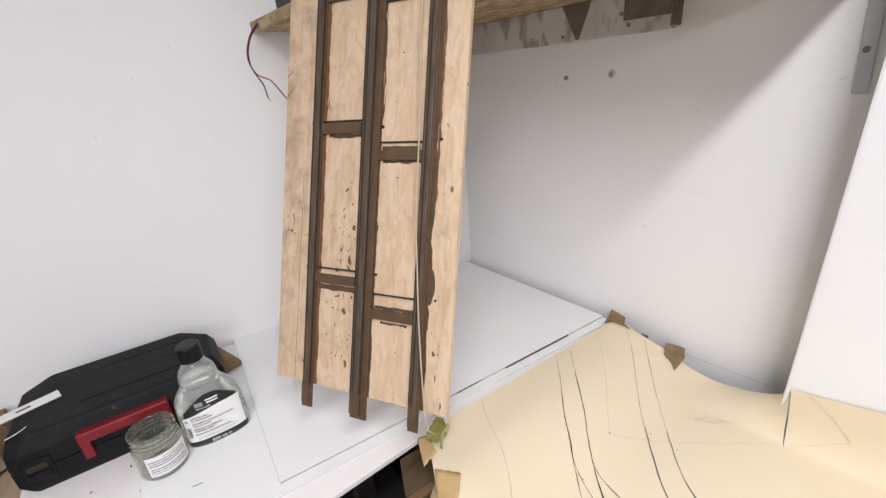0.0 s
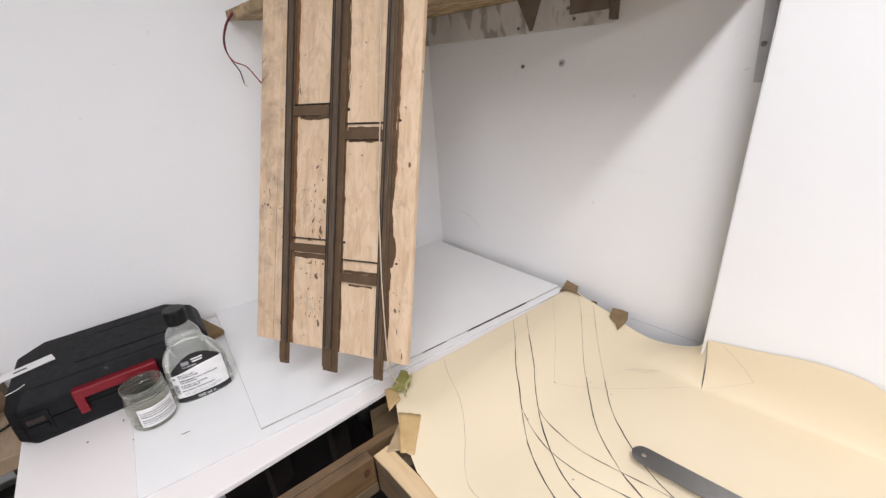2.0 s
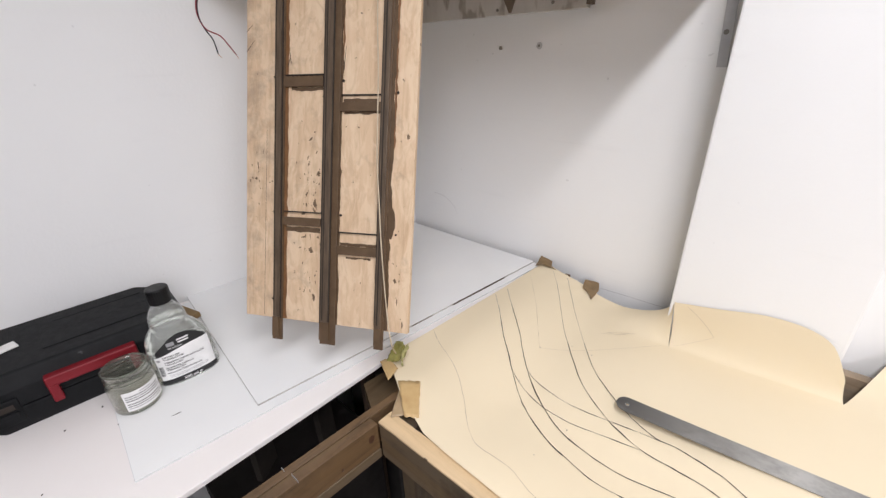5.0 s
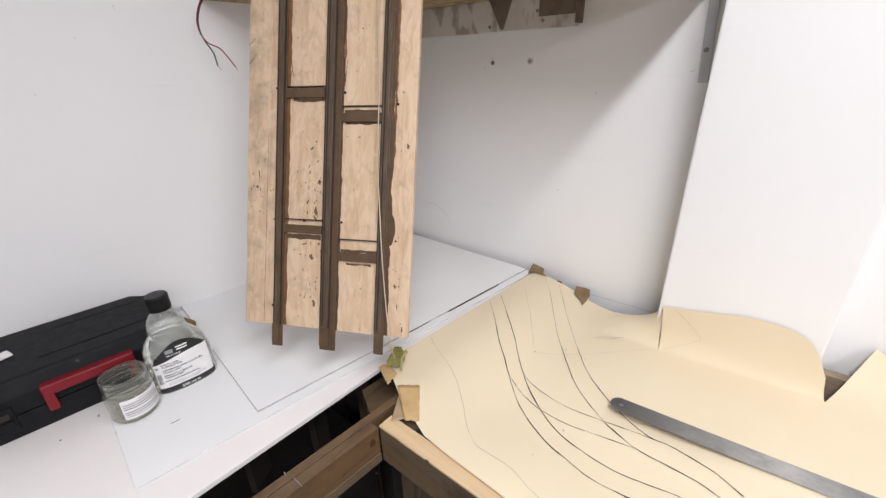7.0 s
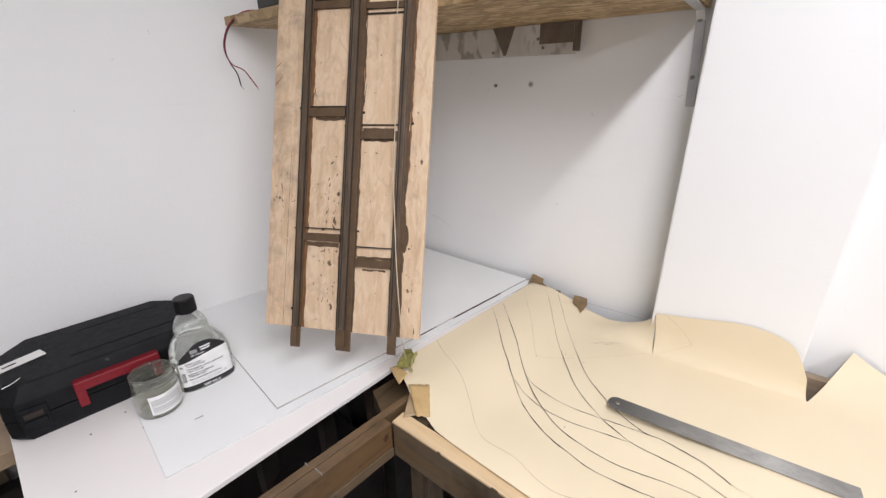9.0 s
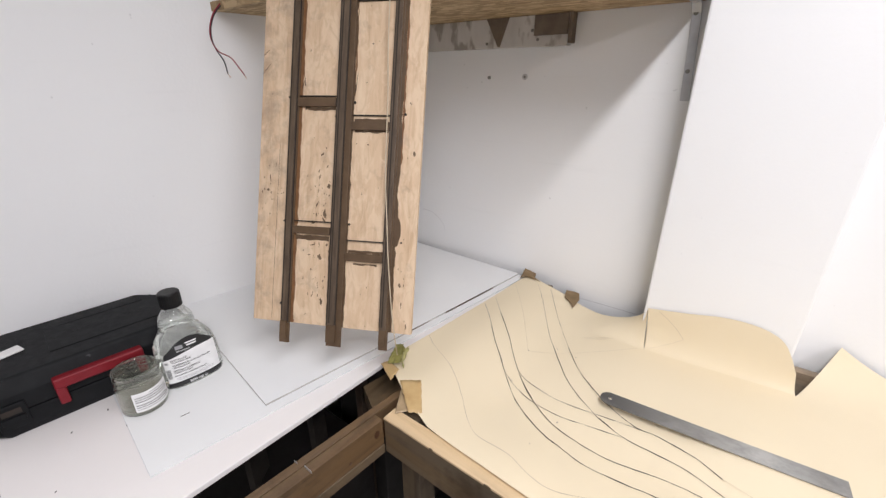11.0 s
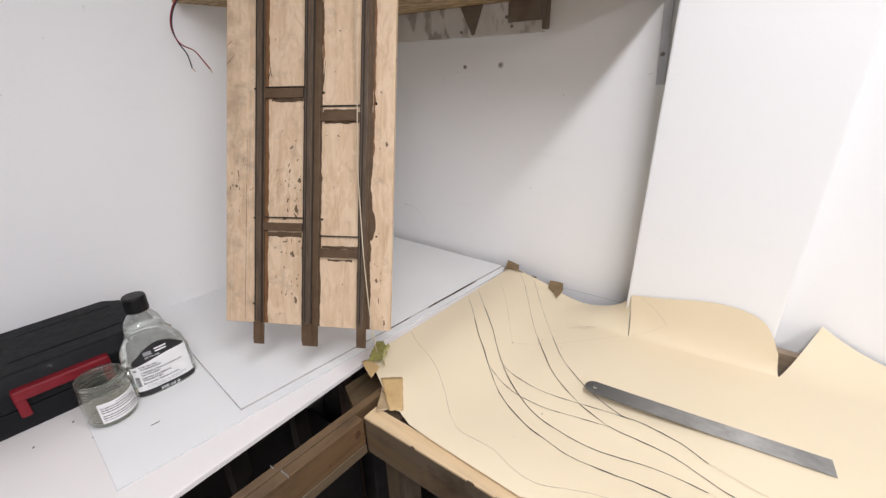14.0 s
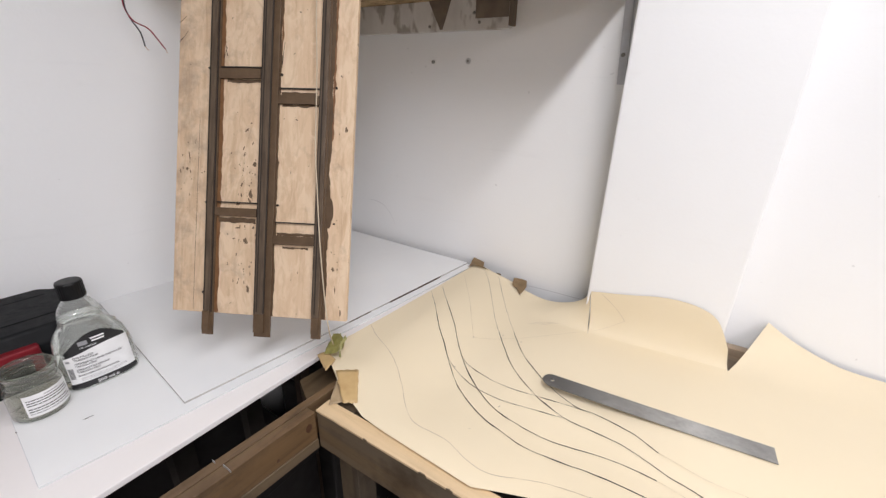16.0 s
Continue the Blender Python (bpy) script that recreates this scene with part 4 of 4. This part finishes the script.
    part("paint_mark", bm, GROOVE, panel)
bm = bmesh.new()
bm.faces.new([bm.verts.new(p) for p in ((0.0376, 0.004, 0.0004), (0.0382, 0.004, 0.0004), (0.0412, 0.33, 0.0004), (0.0407, 0.33, 0.0004))])
part("surface_crack", bm, GROOVE, panel)
rng = random.Random(5)
for bx, by, bw, bh, ba in ((0.136, 0.044, 0.0028, 0.0060, 0.3), (0.139, 0.071, 0.0008, 0.0040, 0.0), (0.129, 0.127, 0.0040, 0.0046, 0.4), (0.147, 0.138, 0.0022, 0.0036, 0.2), (0.142, 0.150, 0.0020, 0.0030, -0.5), (0.141, 0.257, 0.0040, 0.0036, 0.6), (0.119, 0.222, 0.0018, 0.0044, -0.5), (0.136, 0.206, 0.0036, 0.0090, 0.25), (0.134, 0.195, 0.0020, 0.0050, 0.5), (0.126, 0.315, 0.0020, 0.0040, -0.7), (0.133, 0.326, 0.0014, 0.0016, -0.9), (0.113, 0.190, 0.0040, 0.0030, 0.3), (0.024, 0.268, 0.0010, 0.0070, 0.2), (0.020, 0.246, 0.0024, 0.0026, 0.2), (0.034, 0.292, 0.0008, 0.0060, -0.2), (0.108, 0.130, 0.0030, 0.0014, 0.3), (0.115, 0.149, 0.0050, 0.0012, 0.2), (0.284, 0.086, 0.0026, 0.0036, 0.3), (0.289, 0.052, 0.0010, 0.0060, 0.0), (0.2995, 0.014, 0.0012, 0.0070, 0.0), (0.298, 0.320, 0.0026, 0.0050, 0.1), (0.223, 0.078, 0.0010, 0.0014, 0.0), (0.212, 0.334, 0.0024, 0.0012, -0.5), (0.190, 0.335, 0.0010, 0.0012, 0.0)):
    bm = bmesh.new()
    ring = []
    for j in range(14):
        t = 2 * math.pi * j / 14
        q = 0.55 + 0.75 * rng.random()
        x, y = bw * q * math.cos(t), bh * q * math.sin(t)
        ring.append(bm.verts.new((bx + x * math.cos(ba) - y * math.sin(ba), by + x * math.sin(ba) + y * math.cos(ba), 0.00055)))
    bm.faces.new(ring)
    part("paint_fleck", bm, FLECK, panel)
for k in range(90):
    cx, cy = rng.choice(((0.120, 0.145), (0.125, 0.235), (0.028, 0.25), (0.118, 0.085), (0.125, 0.215), (0.125, 0.24), (0.115, 0.28), (0.284, 0.10), (0.022, 0.23)))
    cx, cy = cx + rng.gauss(0, 0.011), cy + rng.gauss(0, 0.022)
    if not 0.004 < cx < 0.305 or any(a - 0.002 < cx < b + 0.002 for a, b in ((0.056, 0.085), (0.147, 0.185), (0.249, 0.278))):
        continue
    bm = bmesh.new()
    r, asp, an = rng.uniform(0.0003, 0.0013), rng.uniform(1.0, 3.8), rng.uniform(-0.6, 0.6)
    ring = []
    for j in range(9):
        t = 2 * math.pi * j / 9
        x, y = r * math.cos(t) * rng.uniform(0.5, 1.2), r * asp * math.sin(t) * rng.uniform(0.6, 1.2)
        ring.append(bm.verts.new((cx + x * math.cos(an) - y * math.sin(an), cy + x * math.sin(an) + y * math.cos(an), 0.0005)))
    bm.faces.new(ring)
    part("paint_fleck", bm, FLECK, panel)

pw = lambda x, y, z=0.0: PANEL @ Vector((x, y, z))
line = thing("hanging_cord", "thin cream cord hanging down the panel", "cord")
part("cord", cord([pw(0.2420, LEN - 0.01, 0.004), pw(0.2415, 0.60, 0.010), pw(0.2430, 0.50, 0.010), pw(0.2470, 0.42, 0.010), pw(0.2485, 0.35, 0.010), pw(0.2510, 0.28, 0.012), pw(0.2576, 0.209, 0.013), pw(0.2644, 0.135, 0.013), pw(0.2759, 0.042, 0.012), pw(0.2853, -0.014, 0.010), (-0.366, 0.322, 1.004)], 0.0011, 8), CREAM, line)
leaf = thing("crumpled_tape", "crumpled yellow-green tape curled on the paper corner", "tape")


PALELOBE = surface("dry_yellow_tape", (0.34, 0.32, 0.12), (0.46, 0.43, 0.20), 60.0, 0.5, 150.0, 0.5, 0.001)


def lobe(foot, tip, across, width, belly, seed):
    """One curled, crumpled lobe of tape from its foot to its tip."""
    foot, tip, across = Vector(foot), Vector(tip), Vector(across).normalized()
    out = (tip - foot).cross(across).normalized()

    def fn(u, v):
        w = width * (0.35 + 0.65 * math.sin(math.pi * (0.18 + 0.72 * u)))
        s = v - 0.5
        p = foot.lerp(tip, u) + across * (s * w) + out * (belly * (math.sin(math.pi * u) - 1.6 * s * s))
        q = Vector((u * 5 + seed, v * 5, seed))
        return p + 0.0030 * Vector((noise.noise(q), noise.noise(q + Vector((7, 0, 0))), noise.noise(q + Vector((0, 9, 0)))))
    return fn


for lobe_name, fn, mt in (("strip", lobe((-0.382, 0.326, 0.974), (-0.386, 0.352, 1.002), (0.9, 0.2, 0.3), 0.034, 0.006, 1.0), PUTTY), ("loose_end", lobe((-0.362, 0.330, 0.975), (-0.366, 0.352, 1.004), (0.6, -0.5, 0.2), 0.021, -0.005, 4.0), PALELOBE), ("fold", lobe((-0.375, 0.342, 0.974), (-0.371, 0.346, 1.004), (0.7, -0.6, 0.1), 0.018, 0.007, 8.0), PUTTY)):
    bm = bmesh.new()
    grid(fn, 16, 10, bm)
    o = part(lobe_name, bm, mt, leaf, smooth=True)
    md = o.modifiers.new("thickness", "SOLIDIFY")
    md.thickness, md.offset = 0.0006, 0

# ---- black tool case ----
case = thing("tool_case", "scuffed black plastic tool case with red handle", "tool case", pose(-0.836, -0.0345, TOP + 0.0005, 0, 0, -5.0))
HW, HL = 0.1010, 0.1635


def case_ring(inset, z, cut=0.03):
    w, l = HW - inset, HL - inset
    c, d, b = cut, cut * 0.6, -HL + 0.013 + inset
    return [(w - d, b, z), (w, b + d, z), (w, l - c, z), (w - c, l, z), (-w + c * 1.3, l, z), (-w, l - c * 1.3, z), (-w, b + c, z), (-w + c * 1.1, b, z)]


def loft(rings, cap=True):
    bm = bmesh.new()
    vr = [[bm.verts.new(p) for p in r] for r in rings]
    n = len(vr[0])
    for a, b in zip(vr, vr[1:]):
        for k in range(n):
            bm.faces.new((a[k], a[(k + 1) % n], b[(k + 1) % n], b[k]))
    if cap:
        bm.faces.new(vr[0][::-1])
        bm.faces.new(vr[-1])
    bmesh.ops.recalc_face_normals(bm, faces=bm.faces)
    return bm


part("lower_shell", soften(loft([case_ring(0.004, 0.0, 0.034), case_ring(0.0, 0.010), case_ring(0.0, 0.042)]), 0.003, 2, 20), BLACK, case)
part("upper_shell", soften(loft([case_ring(0.0, 0.0435), case_ring(0.002, 0.073), case_ring(0.012, 0.097, 0.034), case_ring(0.016, 0.100, 0.034)]), 0.003, 2, 18), BLACK, case)
for k in range(7):
    part("moulded_rib", box(-0.050, 0.030, -0.120 + 0.007 * k, -0.1185 + 0.007 * k, 0.0995, 0.1004, 0.0004), BLACK, case)
part("raised_panel", box(-0.062, 0.048, -0.048, 0.128, 0.0995, 0.1012, 0.0015), BLACK, case)
rngc = random.Random(8)
for k in range(16):
    y0 = -0.034 + 0.0092 * k
    w = rngc.uniform(0.003, 0.0068)
    x0 = -0.014 + rngc.uniform(-0.002, 0.002)
    part("embossed_mark", box(x0, x0 + rngc.uniform(0.010, 0.019), y0, y0 + w, 0.1012, 0.1016, 0.0003), BLACK, case)
part("moulded_line", box(-0.048, -0.045, -0.03, 0.11, 0.1012, 0.1020, 0.0003), BLACK, case)
for y0 in (-0.133, 0.088):
    lt = part("latch", box(0.092, 0.103, y0, y0 + 0.038, 0.016, 0.062, 0.003), BLACK, case)
    part("latch_recess", box(0.1028, 0.1036, y0 + 0.007, y0 + 0.031, 0.043, 0.053, 0.0003), GROOVE, lt)
    part("latch_tab", box(0.1035, 0.107, y0 + 0.005, y0 + 0.033, 0.030, 0.040, 0.001), BLACK, lt)
hb = bmesh.new()
box(0.093, 0.112, -0.0585, 0.0675, 0.060, 0.079, 0.004, hb, 3)
box(0.088, 0.1105, -0.0585, -0.0445, 0.030, 0.070, 0.003, hb)
box(0.088, 0.1105, 0.0535, 0.0675, 0.030, 0.070, 0.003, hb)
part("handle", hb, REDPL, case, "red moulded carrying handle")
for k in range(2):
    part("handle_boss", box(0.088, 0.0995, -0.066 + 0.112 * k, -0.036 + 0.112 * k, 0.020, 0.042, 0.003), BLACK, case)

slat = thing("white_strip", "white slotted plastic strip lying across the case", "strip", pose(-0.834, -0.169, TOP + 0.1013, 0, 0, 12.0))
bm = box(-0.0115, 0.0115, -0.12, 0.056, 0, 0.0030, 0.0008)
part("strip_body", bm, WHITEPL, slat)
part("slot", box(0.000, 0.0045, 0.000, 0.018, 0.0028, 0.0034, 0.0004), GROOVE, slat)
scr = thing("cut_thread", "white thread scrap on the case", "thread")
part("thread", cord([(-0.767, -0.177, 1.0566), (-0.768, -0.170, 1.0572), (-0.772, -0.162, 1.0572), (-0.781, -0.154, 1.0566)], 0.0007, 6), WHITEPL, scr)

offcut = thing("wood_offcut", "small brown wood offcut behind the case", "wood block", pose(-0.890, 0.137, TOP + 0.0066, 0, 0, 14))
part("block", box(-0.05, 0.048, -0.024, 0.016, 0, 0.012, 0.001), CARD, offcut)

# ---- jar ----
jar = thing("glass_jar", "open empty clear glass jar with white label", "jar", pose(-0.664, -0.008, TOP + 0.0034) @ Matrix.Diagonal((1, 1, 1.05, 1)))
R = 0.0350
prof = [(0, 0.0035), (0.020, 0.0030), (0.030, 0.0), (R - 0.002, 0.0015), (R, 0.005), (R - 0.0004, 0.010), (R, 0.046), (R - 0.0012, 0.050), (R - 0.0034, 0.053), (R - 0.0036, 0.0555), (R - 0.0018, 0.0570), (R - 0.0016, 0.0585), (R - 0.0034, 0.0600), (R - 0.0034, 0.0625), (R - 0.0020, 0.0640), (R - 0.0034, 0.0660), (R - 0.0034, 0.0700), (R - 0.0022, 0.0720), (R - 0.0026, 0.0745), (R - 0.0040, 0.0750),
        (R - 0.0056, 0.0740), (R - 0.0060, 0.054), (R - 0.0045, 0.050), (R - 0.0028, 0.045), (R - 0.0028, 0.009), (R - 0.006, 0.006), (0, 0.0065)]
part("glass", lathe(prof, 56), GLASS, jar, smooth=True)
RIMGLASS = solid_glass("thick_rim_glass", (0.86, 0.89, 0.86), 1.48)
for rr, rz, rt in ((R - 0.0038, 0.0742, 0.0016), (R - 0.0024, 0.0578, 0.0010), (R - 0.0026, 0.0640, 0.0009), (R - 0.0030, 0.0030, 0.0018)):
    part("glass_rib", lathe([(rr + rt * math.cos(2 * math.pi * k / 10), rz + rt * math.sin(2 * math.pi * k / 10)) for k in range(10)], 56, True), RIMGLASS, jar, smooth=True)


def wrap(r, a0, a1, z0, z1, n=16):
    bm = bmesh.new()
    prev = None
    for k in range(n + 1):
        a = a0 + (a1 - a0) * k / n
        cur = [bm.verts.new((r * math.cos(a), r * math.sin(a), z)) for z in (z0, z1)]
        if prev:
            bm.faces.new((prev[0], cur[0], cur[1], prev[1]))
        prev = cur
    return bm


jl = part("label", wrap(R + 0.0003, radians(-36), radians(70), 0.0100, 0.0455, 24), WHITELAB, jar, "white printed paper label")
rngj = random.Random(3)
for row in range(7):
    a = 4.0 if row == 0 else -31.0
    z = 0.0420 - 0.0040 * row - (0.0022 if row > 3 else 0)
    stop = 34.0 if row == 0 else rngj.uniform(44, 62)
    while a < stop:
        w = rngj.uniform(3, 10)
        part("print_bar", wrap(R + 0.00055, radians(a), radians(min(a + w, stop + 2)), z - 0.0016, z, 4), GREYINK if row in (0, 6) else BLACKLAB, jl)
        a += w + 1.6

# ---- turpentine bottle ----
bottle = thing("spirit_bottle", "clear plastic turpentine bottle with black cap", "bottle", pose(-0.680, 0.079, TOP + 0.0034, 0, 0, 84.5))
# half width, half depth and shift by height
BP = [(0.000, 0.0480, 0.0270), (0.003, 0.0515, 0.0310), (0.010, 0.0530, 0.0325), (0.040, 0.0525, 0.0320), (0.062, 0.0515, 0.0310), (0.084, 0.0475, 0.0295), (0.098, 0.0405, 0.0270), (0.108, 0.0325, 0.0245), (0.115, 0.0288, 0.0235), (0.125, 0.0285, 0.0240), (0.133, 0.0272, 0.0236), (0.142, 0.0220, 0.0200), (0.150, 0.0165, 0.0160), (0.154, 0.0142, 0.0142), (0.158, 0.0140, 0.0140)]


def bottle_dims(z):
    for (z0, a0, b0), (z1, a1, b1) in zip(BP, BP[1:]):
        if z <= z1:
            t = (z - z0) / (z1 - z0)
            return a0 + (a1 - a0) * t, b0 + (b1 - b0) * t
    return BP[-1][1:]


def neck_shift(z):
    """The neck stands off centre, towards one narrow side."""
    t = min(1.0, max(0.0, (z - 0.045) / 0.075))
    return -0.0042 * t * t * (3 - 2 * t)


def oval(z, inset, n=56):
    a, b = bottle_dims(z)
    a, b = a - inset, b - inset
    e = 2 / (2.0 + 0.7 * max(0.0, 1 - z / 0.13))
    out = []
    for k in range(n):
        t = 2 * math.pi * k / n
        c, s = math.cos(t), math.sin(t)
        out.append((neck_shift(z) + a * math.copysign(abs(c) ** e, c), b * math.copysign(abs(s) ** e, s), z))
    return out


zs = sorted(set([p[0] for p in BP] + [0.002 + 0.004 * k for k in range(37)]))
part("shell", loft([oval(z, 0.0) for z in zs]), PET, bottle, "clear plastic body", smooth=True)
for cz, cr in ((0.1450, 0.0205), (0.1370, 0.0272), (0.1185, 0.0318)):
    part("moulded_ring", loft([[(neck_shift(cz) + (x - neck_shift(cz)) * k, y * k, z + dz) for x, y, z in oval(cz, -0.0004)] for k, dz in ((1.0, -0.0012), (1.012, 0.0), (1.0, 0.0012))], False), PET, bottle, smooth=True)
liquid = part("liquid", loft([oval(max(z, 0.0015), 0.0012) for z in zs if z <= 0.124]), solid_glass("turpentine", (0.985, 0.995, 0.98), 1.38), bottle, smooth=True)
liquid.visible_shadow = False
n = 60
rings = []
for r, z, fl in ((0.0155, 0.1552, 0), (0.0175, 0.1557, 1), (0.0175, 0.1800, 1), (0.0163, 0.1826, 0), (0.0137, 0.1831, 0)):
    rings.append([(neck_shift(0.16) + (r - 0.0003 * fl * (k % 2)) * math.cos(2 * math.pi * k / n), (r - 0.0003 * fl * (k % 2)) * math.sin(2 * math.pi * k / n), z) for k in range(n)])
part("cap", loft(rings), CAPMAT, bottle, "black ribbed screw cap")


def face(x, z, lift):
    """A point on the bottle's front, x across and z up."""
    a, b = bottle_dims(z)
    q = 2.0 + 0.7 * max(0.0, 1 - z / 0.13)
    y = b * max(0.0, 1 - abs((x - neck_shift(z)) / a) ** q) ** (1 / q)
    return Vector((x, -y - lift, z))


def front_patch(lo, hi, x0, x1, lift, nu=28, nv=10):
    bm = bmesh.new()

    def fn(u, v):
        x = x0 + (x1 - x0) * u
        zl, zh = lo(x), hi(x)
        return face(x, zl + (zh - zl) * v, lift)
    grid(fn, nu, nv, bm)
    return bm


W = 0.0455
sag = lambda x: 0.0012 - 0.8 * x * x
foot = lambda x: 0.0060 + sag(x) * 0.6
band = lambda x: 0.0165 + sag(x)
white_top = lambda x: 0.0675 + 0.0075 * math.cos((x - 0.012) * 38) + 0.05 * max(0.0, x)
arch_top = lambda x: 0.0710 + 0.0290 * math.cos((x - 0.001) * 35)
lab = part("label", front_patch(band, white_top, -W + 0.001, W - 0.003, 0.0006), WHITELAB, bottle, "white and black printed label")
part("label_band", front_patch(foot, lambda x: band(x) - 0.0002, -W, W - 0.001, 0.0007, 28, 3), BLACKLAB, lab)
part("label_arch", front_patch(lambda x: white_top(x) + 0.0002, lambda x: max(white_top(x) + 0.0012, arch_top(x)), -W + 0.004, W - 0.006, 0.0007, 28, 6), BLACKLAB, lab)


def lettering(text, x, z, height, material, parent, tilt=0.0, width=None, name="lettering"):
    cu = bpy.data.curves.new("text", "FONT")
    cu.body, cu.size, cu.resolution_u, cu.offset = text, 1.0, 2, 0.022
    tmp = bpy.data.objects.new("text", cu)
    me = bpy.data.meshes.new_from_object(tmp)
    bpy.data.objects.remove(tmp)
    bm = bmesh.new()
    bm.from_mesh(me)
    bpy.data.meshes.remove(me)
    bmesh.ops.triangulate(bm, faces=bm.faces)
    xs = [v.co.x for v in bm.verts]
    k = height / 0.70
    kx = (width / (max(xs) - min(xs))) if width else k
    for v in bm.verts:
        px, pz = x + (v.co.x - min(xs)) * kx, z + v.co.y * k
        v.co = face(px, pz + tilt * (px - x) + 0.55 * (x * x - px * px), 0.0011)
    return part(name, bm, material, parent)


lettering("DISTILLED", -0.034, 0.0612, 0.0031, BLACKLAB, lab, width=0.026)
lettering("TURPENTINE", -0.034, 0.0567, 0.0031, BLACKLAB, lab, width=0.031)
lettering("T\u00c9R\u00c9BENTHINE DISTILL\u00c9E", -0.034, 0.0503, 0.0030, BLACKLAB, lab, width=0.063)
lettering("\"ANGLAISE\"", -0.034, 0.0459, 0.0030, BLACKLAB, lab, width=0.028)
lettering("GEDESTILLEERDE", -0.034, 0.0396, 0.0030, BLACKLAB, lab, width=0.043)
lettering("TERPENTIJN", -0.034, 0.0352, 0.0030, BLACKLAB, lab, width=0.029)
lettering("BALSAM-TERPENTIN\u00d6L", -0.034, 0.0290, 0.0030, BLACKLAB, lab, width=0.055)
lettering("500 ml \u212e", -0.014, 0.0085, 0.0054, WHITELAB, lab, width=0.030)
lettering("OIL COLOUR", -0.022, 0.0765, 0.0026, WHITELAB, lab, width=0.022)


def bar(x0, x1, z0, z1, material, parent):
    return part("print_bar", front_patch(lambda x: z0, lambda x: z1, x0, x1, 0.0011, 5, 1), material, parent)


bar(-0.0225, -0.0105, 0.0815, 0.0885, GREYINK, lab)
bar(-0.006, 0.013, 0.0880, 0.0905, WHITELAB, lab)
bar(-0.005, 0.012, 0.0835, 0.0860, WHITELAB, lab)
for k in range(3):
    bar(-0.032, 0.030 - 0.012 * (k == 2), 0.0252 - 0.0023 * k, 0.0258 - 0.0023 * k, GREYINK, lab)
for k in range(9):
    bar(-0.0435, -0.0375, 0.0265 + 0.0022 * k, 0.0277 + 0.0022 * k, BLACKLAB, lab)
bar(-0.0430, -0.0385, 0.0560, 0.0600, GREYINK, lab)

# ---- clutter by the bench end and below ----
plank = thing("timber_plank", "rough pine plank beyond the bench end", "plank")
part("plank_body", box(-1.02, -0.80, -0.62, -0.155, 0.895, 0.925, 0.002), PINE_X, plank)
part("plank_leg", box(-0.86, -0.82, -0.60, -0.56, 0.0, 0.8945, 0.002), PINE_Z, plank)
part("plank_leg", box(-1.00, -0.96, -0.27, -0.23, 0.0, 0.8945, 0.002), PINE_Z, plank)
block = thing("timber_block", "upright pine block against the wall", "wood block")
part("block", box(-1.012, -0.965, -0.40, -0.222, 0.9255, 0.985, 0.002), PINE_Y, block)
lead = thing("black_lead", "black cable trailing over the plank", "cable")
part("cable", cord([(-0.94, -0.45, 0.928), (-0.90, -0.36, 0.928), (-0.885, -0.27, 0.9285), (-0.90, -0.222, 0.930), (-0.93, -0.219, 0.936)], 0.0024), BLKWIRE, lead)
for x0, x1, y0, y1, z1, mt, lab_ in ((-0.94, -0.60, -0.54, -0.19, 0.74, DARKBOX, "added dark box filling the space under the plank"), (-0.86, -0.56, 0.05, 0.40, 0.55, DARKBOX, "added dark box filling the space under the bench"), (-0.80, -0.60, 0.48, 0.76, 0.62, GREYBOX, "grey box under the bench"), (-0.25, 0.05, 0.42, 0.72, 0.48, DARKBOX, "added dark box filling the space under the baseboard")):
    bx = thing("filler_box", lab_, "box", group="boxes under the benches")
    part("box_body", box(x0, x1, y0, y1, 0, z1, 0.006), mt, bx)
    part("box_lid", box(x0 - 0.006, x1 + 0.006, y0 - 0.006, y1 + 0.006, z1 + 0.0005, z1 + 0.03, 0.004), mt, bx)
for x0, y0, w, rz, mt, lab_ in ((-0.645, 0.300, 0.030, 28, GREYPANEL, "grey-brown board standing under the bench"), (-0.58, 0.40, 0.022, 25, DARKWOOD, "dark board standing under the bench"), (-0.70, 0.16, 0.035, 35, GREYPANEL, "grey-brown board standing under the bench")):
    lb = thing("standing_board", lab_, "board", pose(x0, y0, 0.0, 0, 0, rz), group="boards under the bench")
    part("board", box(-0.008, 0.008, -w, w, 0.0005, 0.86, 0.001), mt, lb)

scrap = thing("pencil_shaving", "tiny dark scrap on the white sheet", "scrap")
part("shaving", cord([(-0.583, 0.016, TOP + 0.0036), (-0.581, 0.022, TOP + 0.0042), (-0.581, 0.029, TOP + 0.0036)], 0.00045, 6), GROOVE, scrap)
for sx, sy, sr in ((-0.704, -0.054, 0.0016), (-0.690, -0.107, 0.0014), (-0.633, -0.047, 0.0010), (-0.575, -0.150, 0.0011)):
    crumb = thing("dark_crumb", "tiny dark crumb lying on the white bench", "crumb", pose(sx, sy, TOP + 0.0004 + 0.0027 * (sx > -0.66 and sy > -0.06), 0, 0, 400 * sy), "crumbs on the bench")
    part("crumb", lathe([(0, 0.0), (sr * 0.8, 0.0), (sr, sr * 0.35), (sr * 0.5, sr * 0.8), (0, sr * 0.8)], 7), GROOVE, crumb).matrix_local = Matrix.Diagonal((1.6, 0.8, 1, 1))
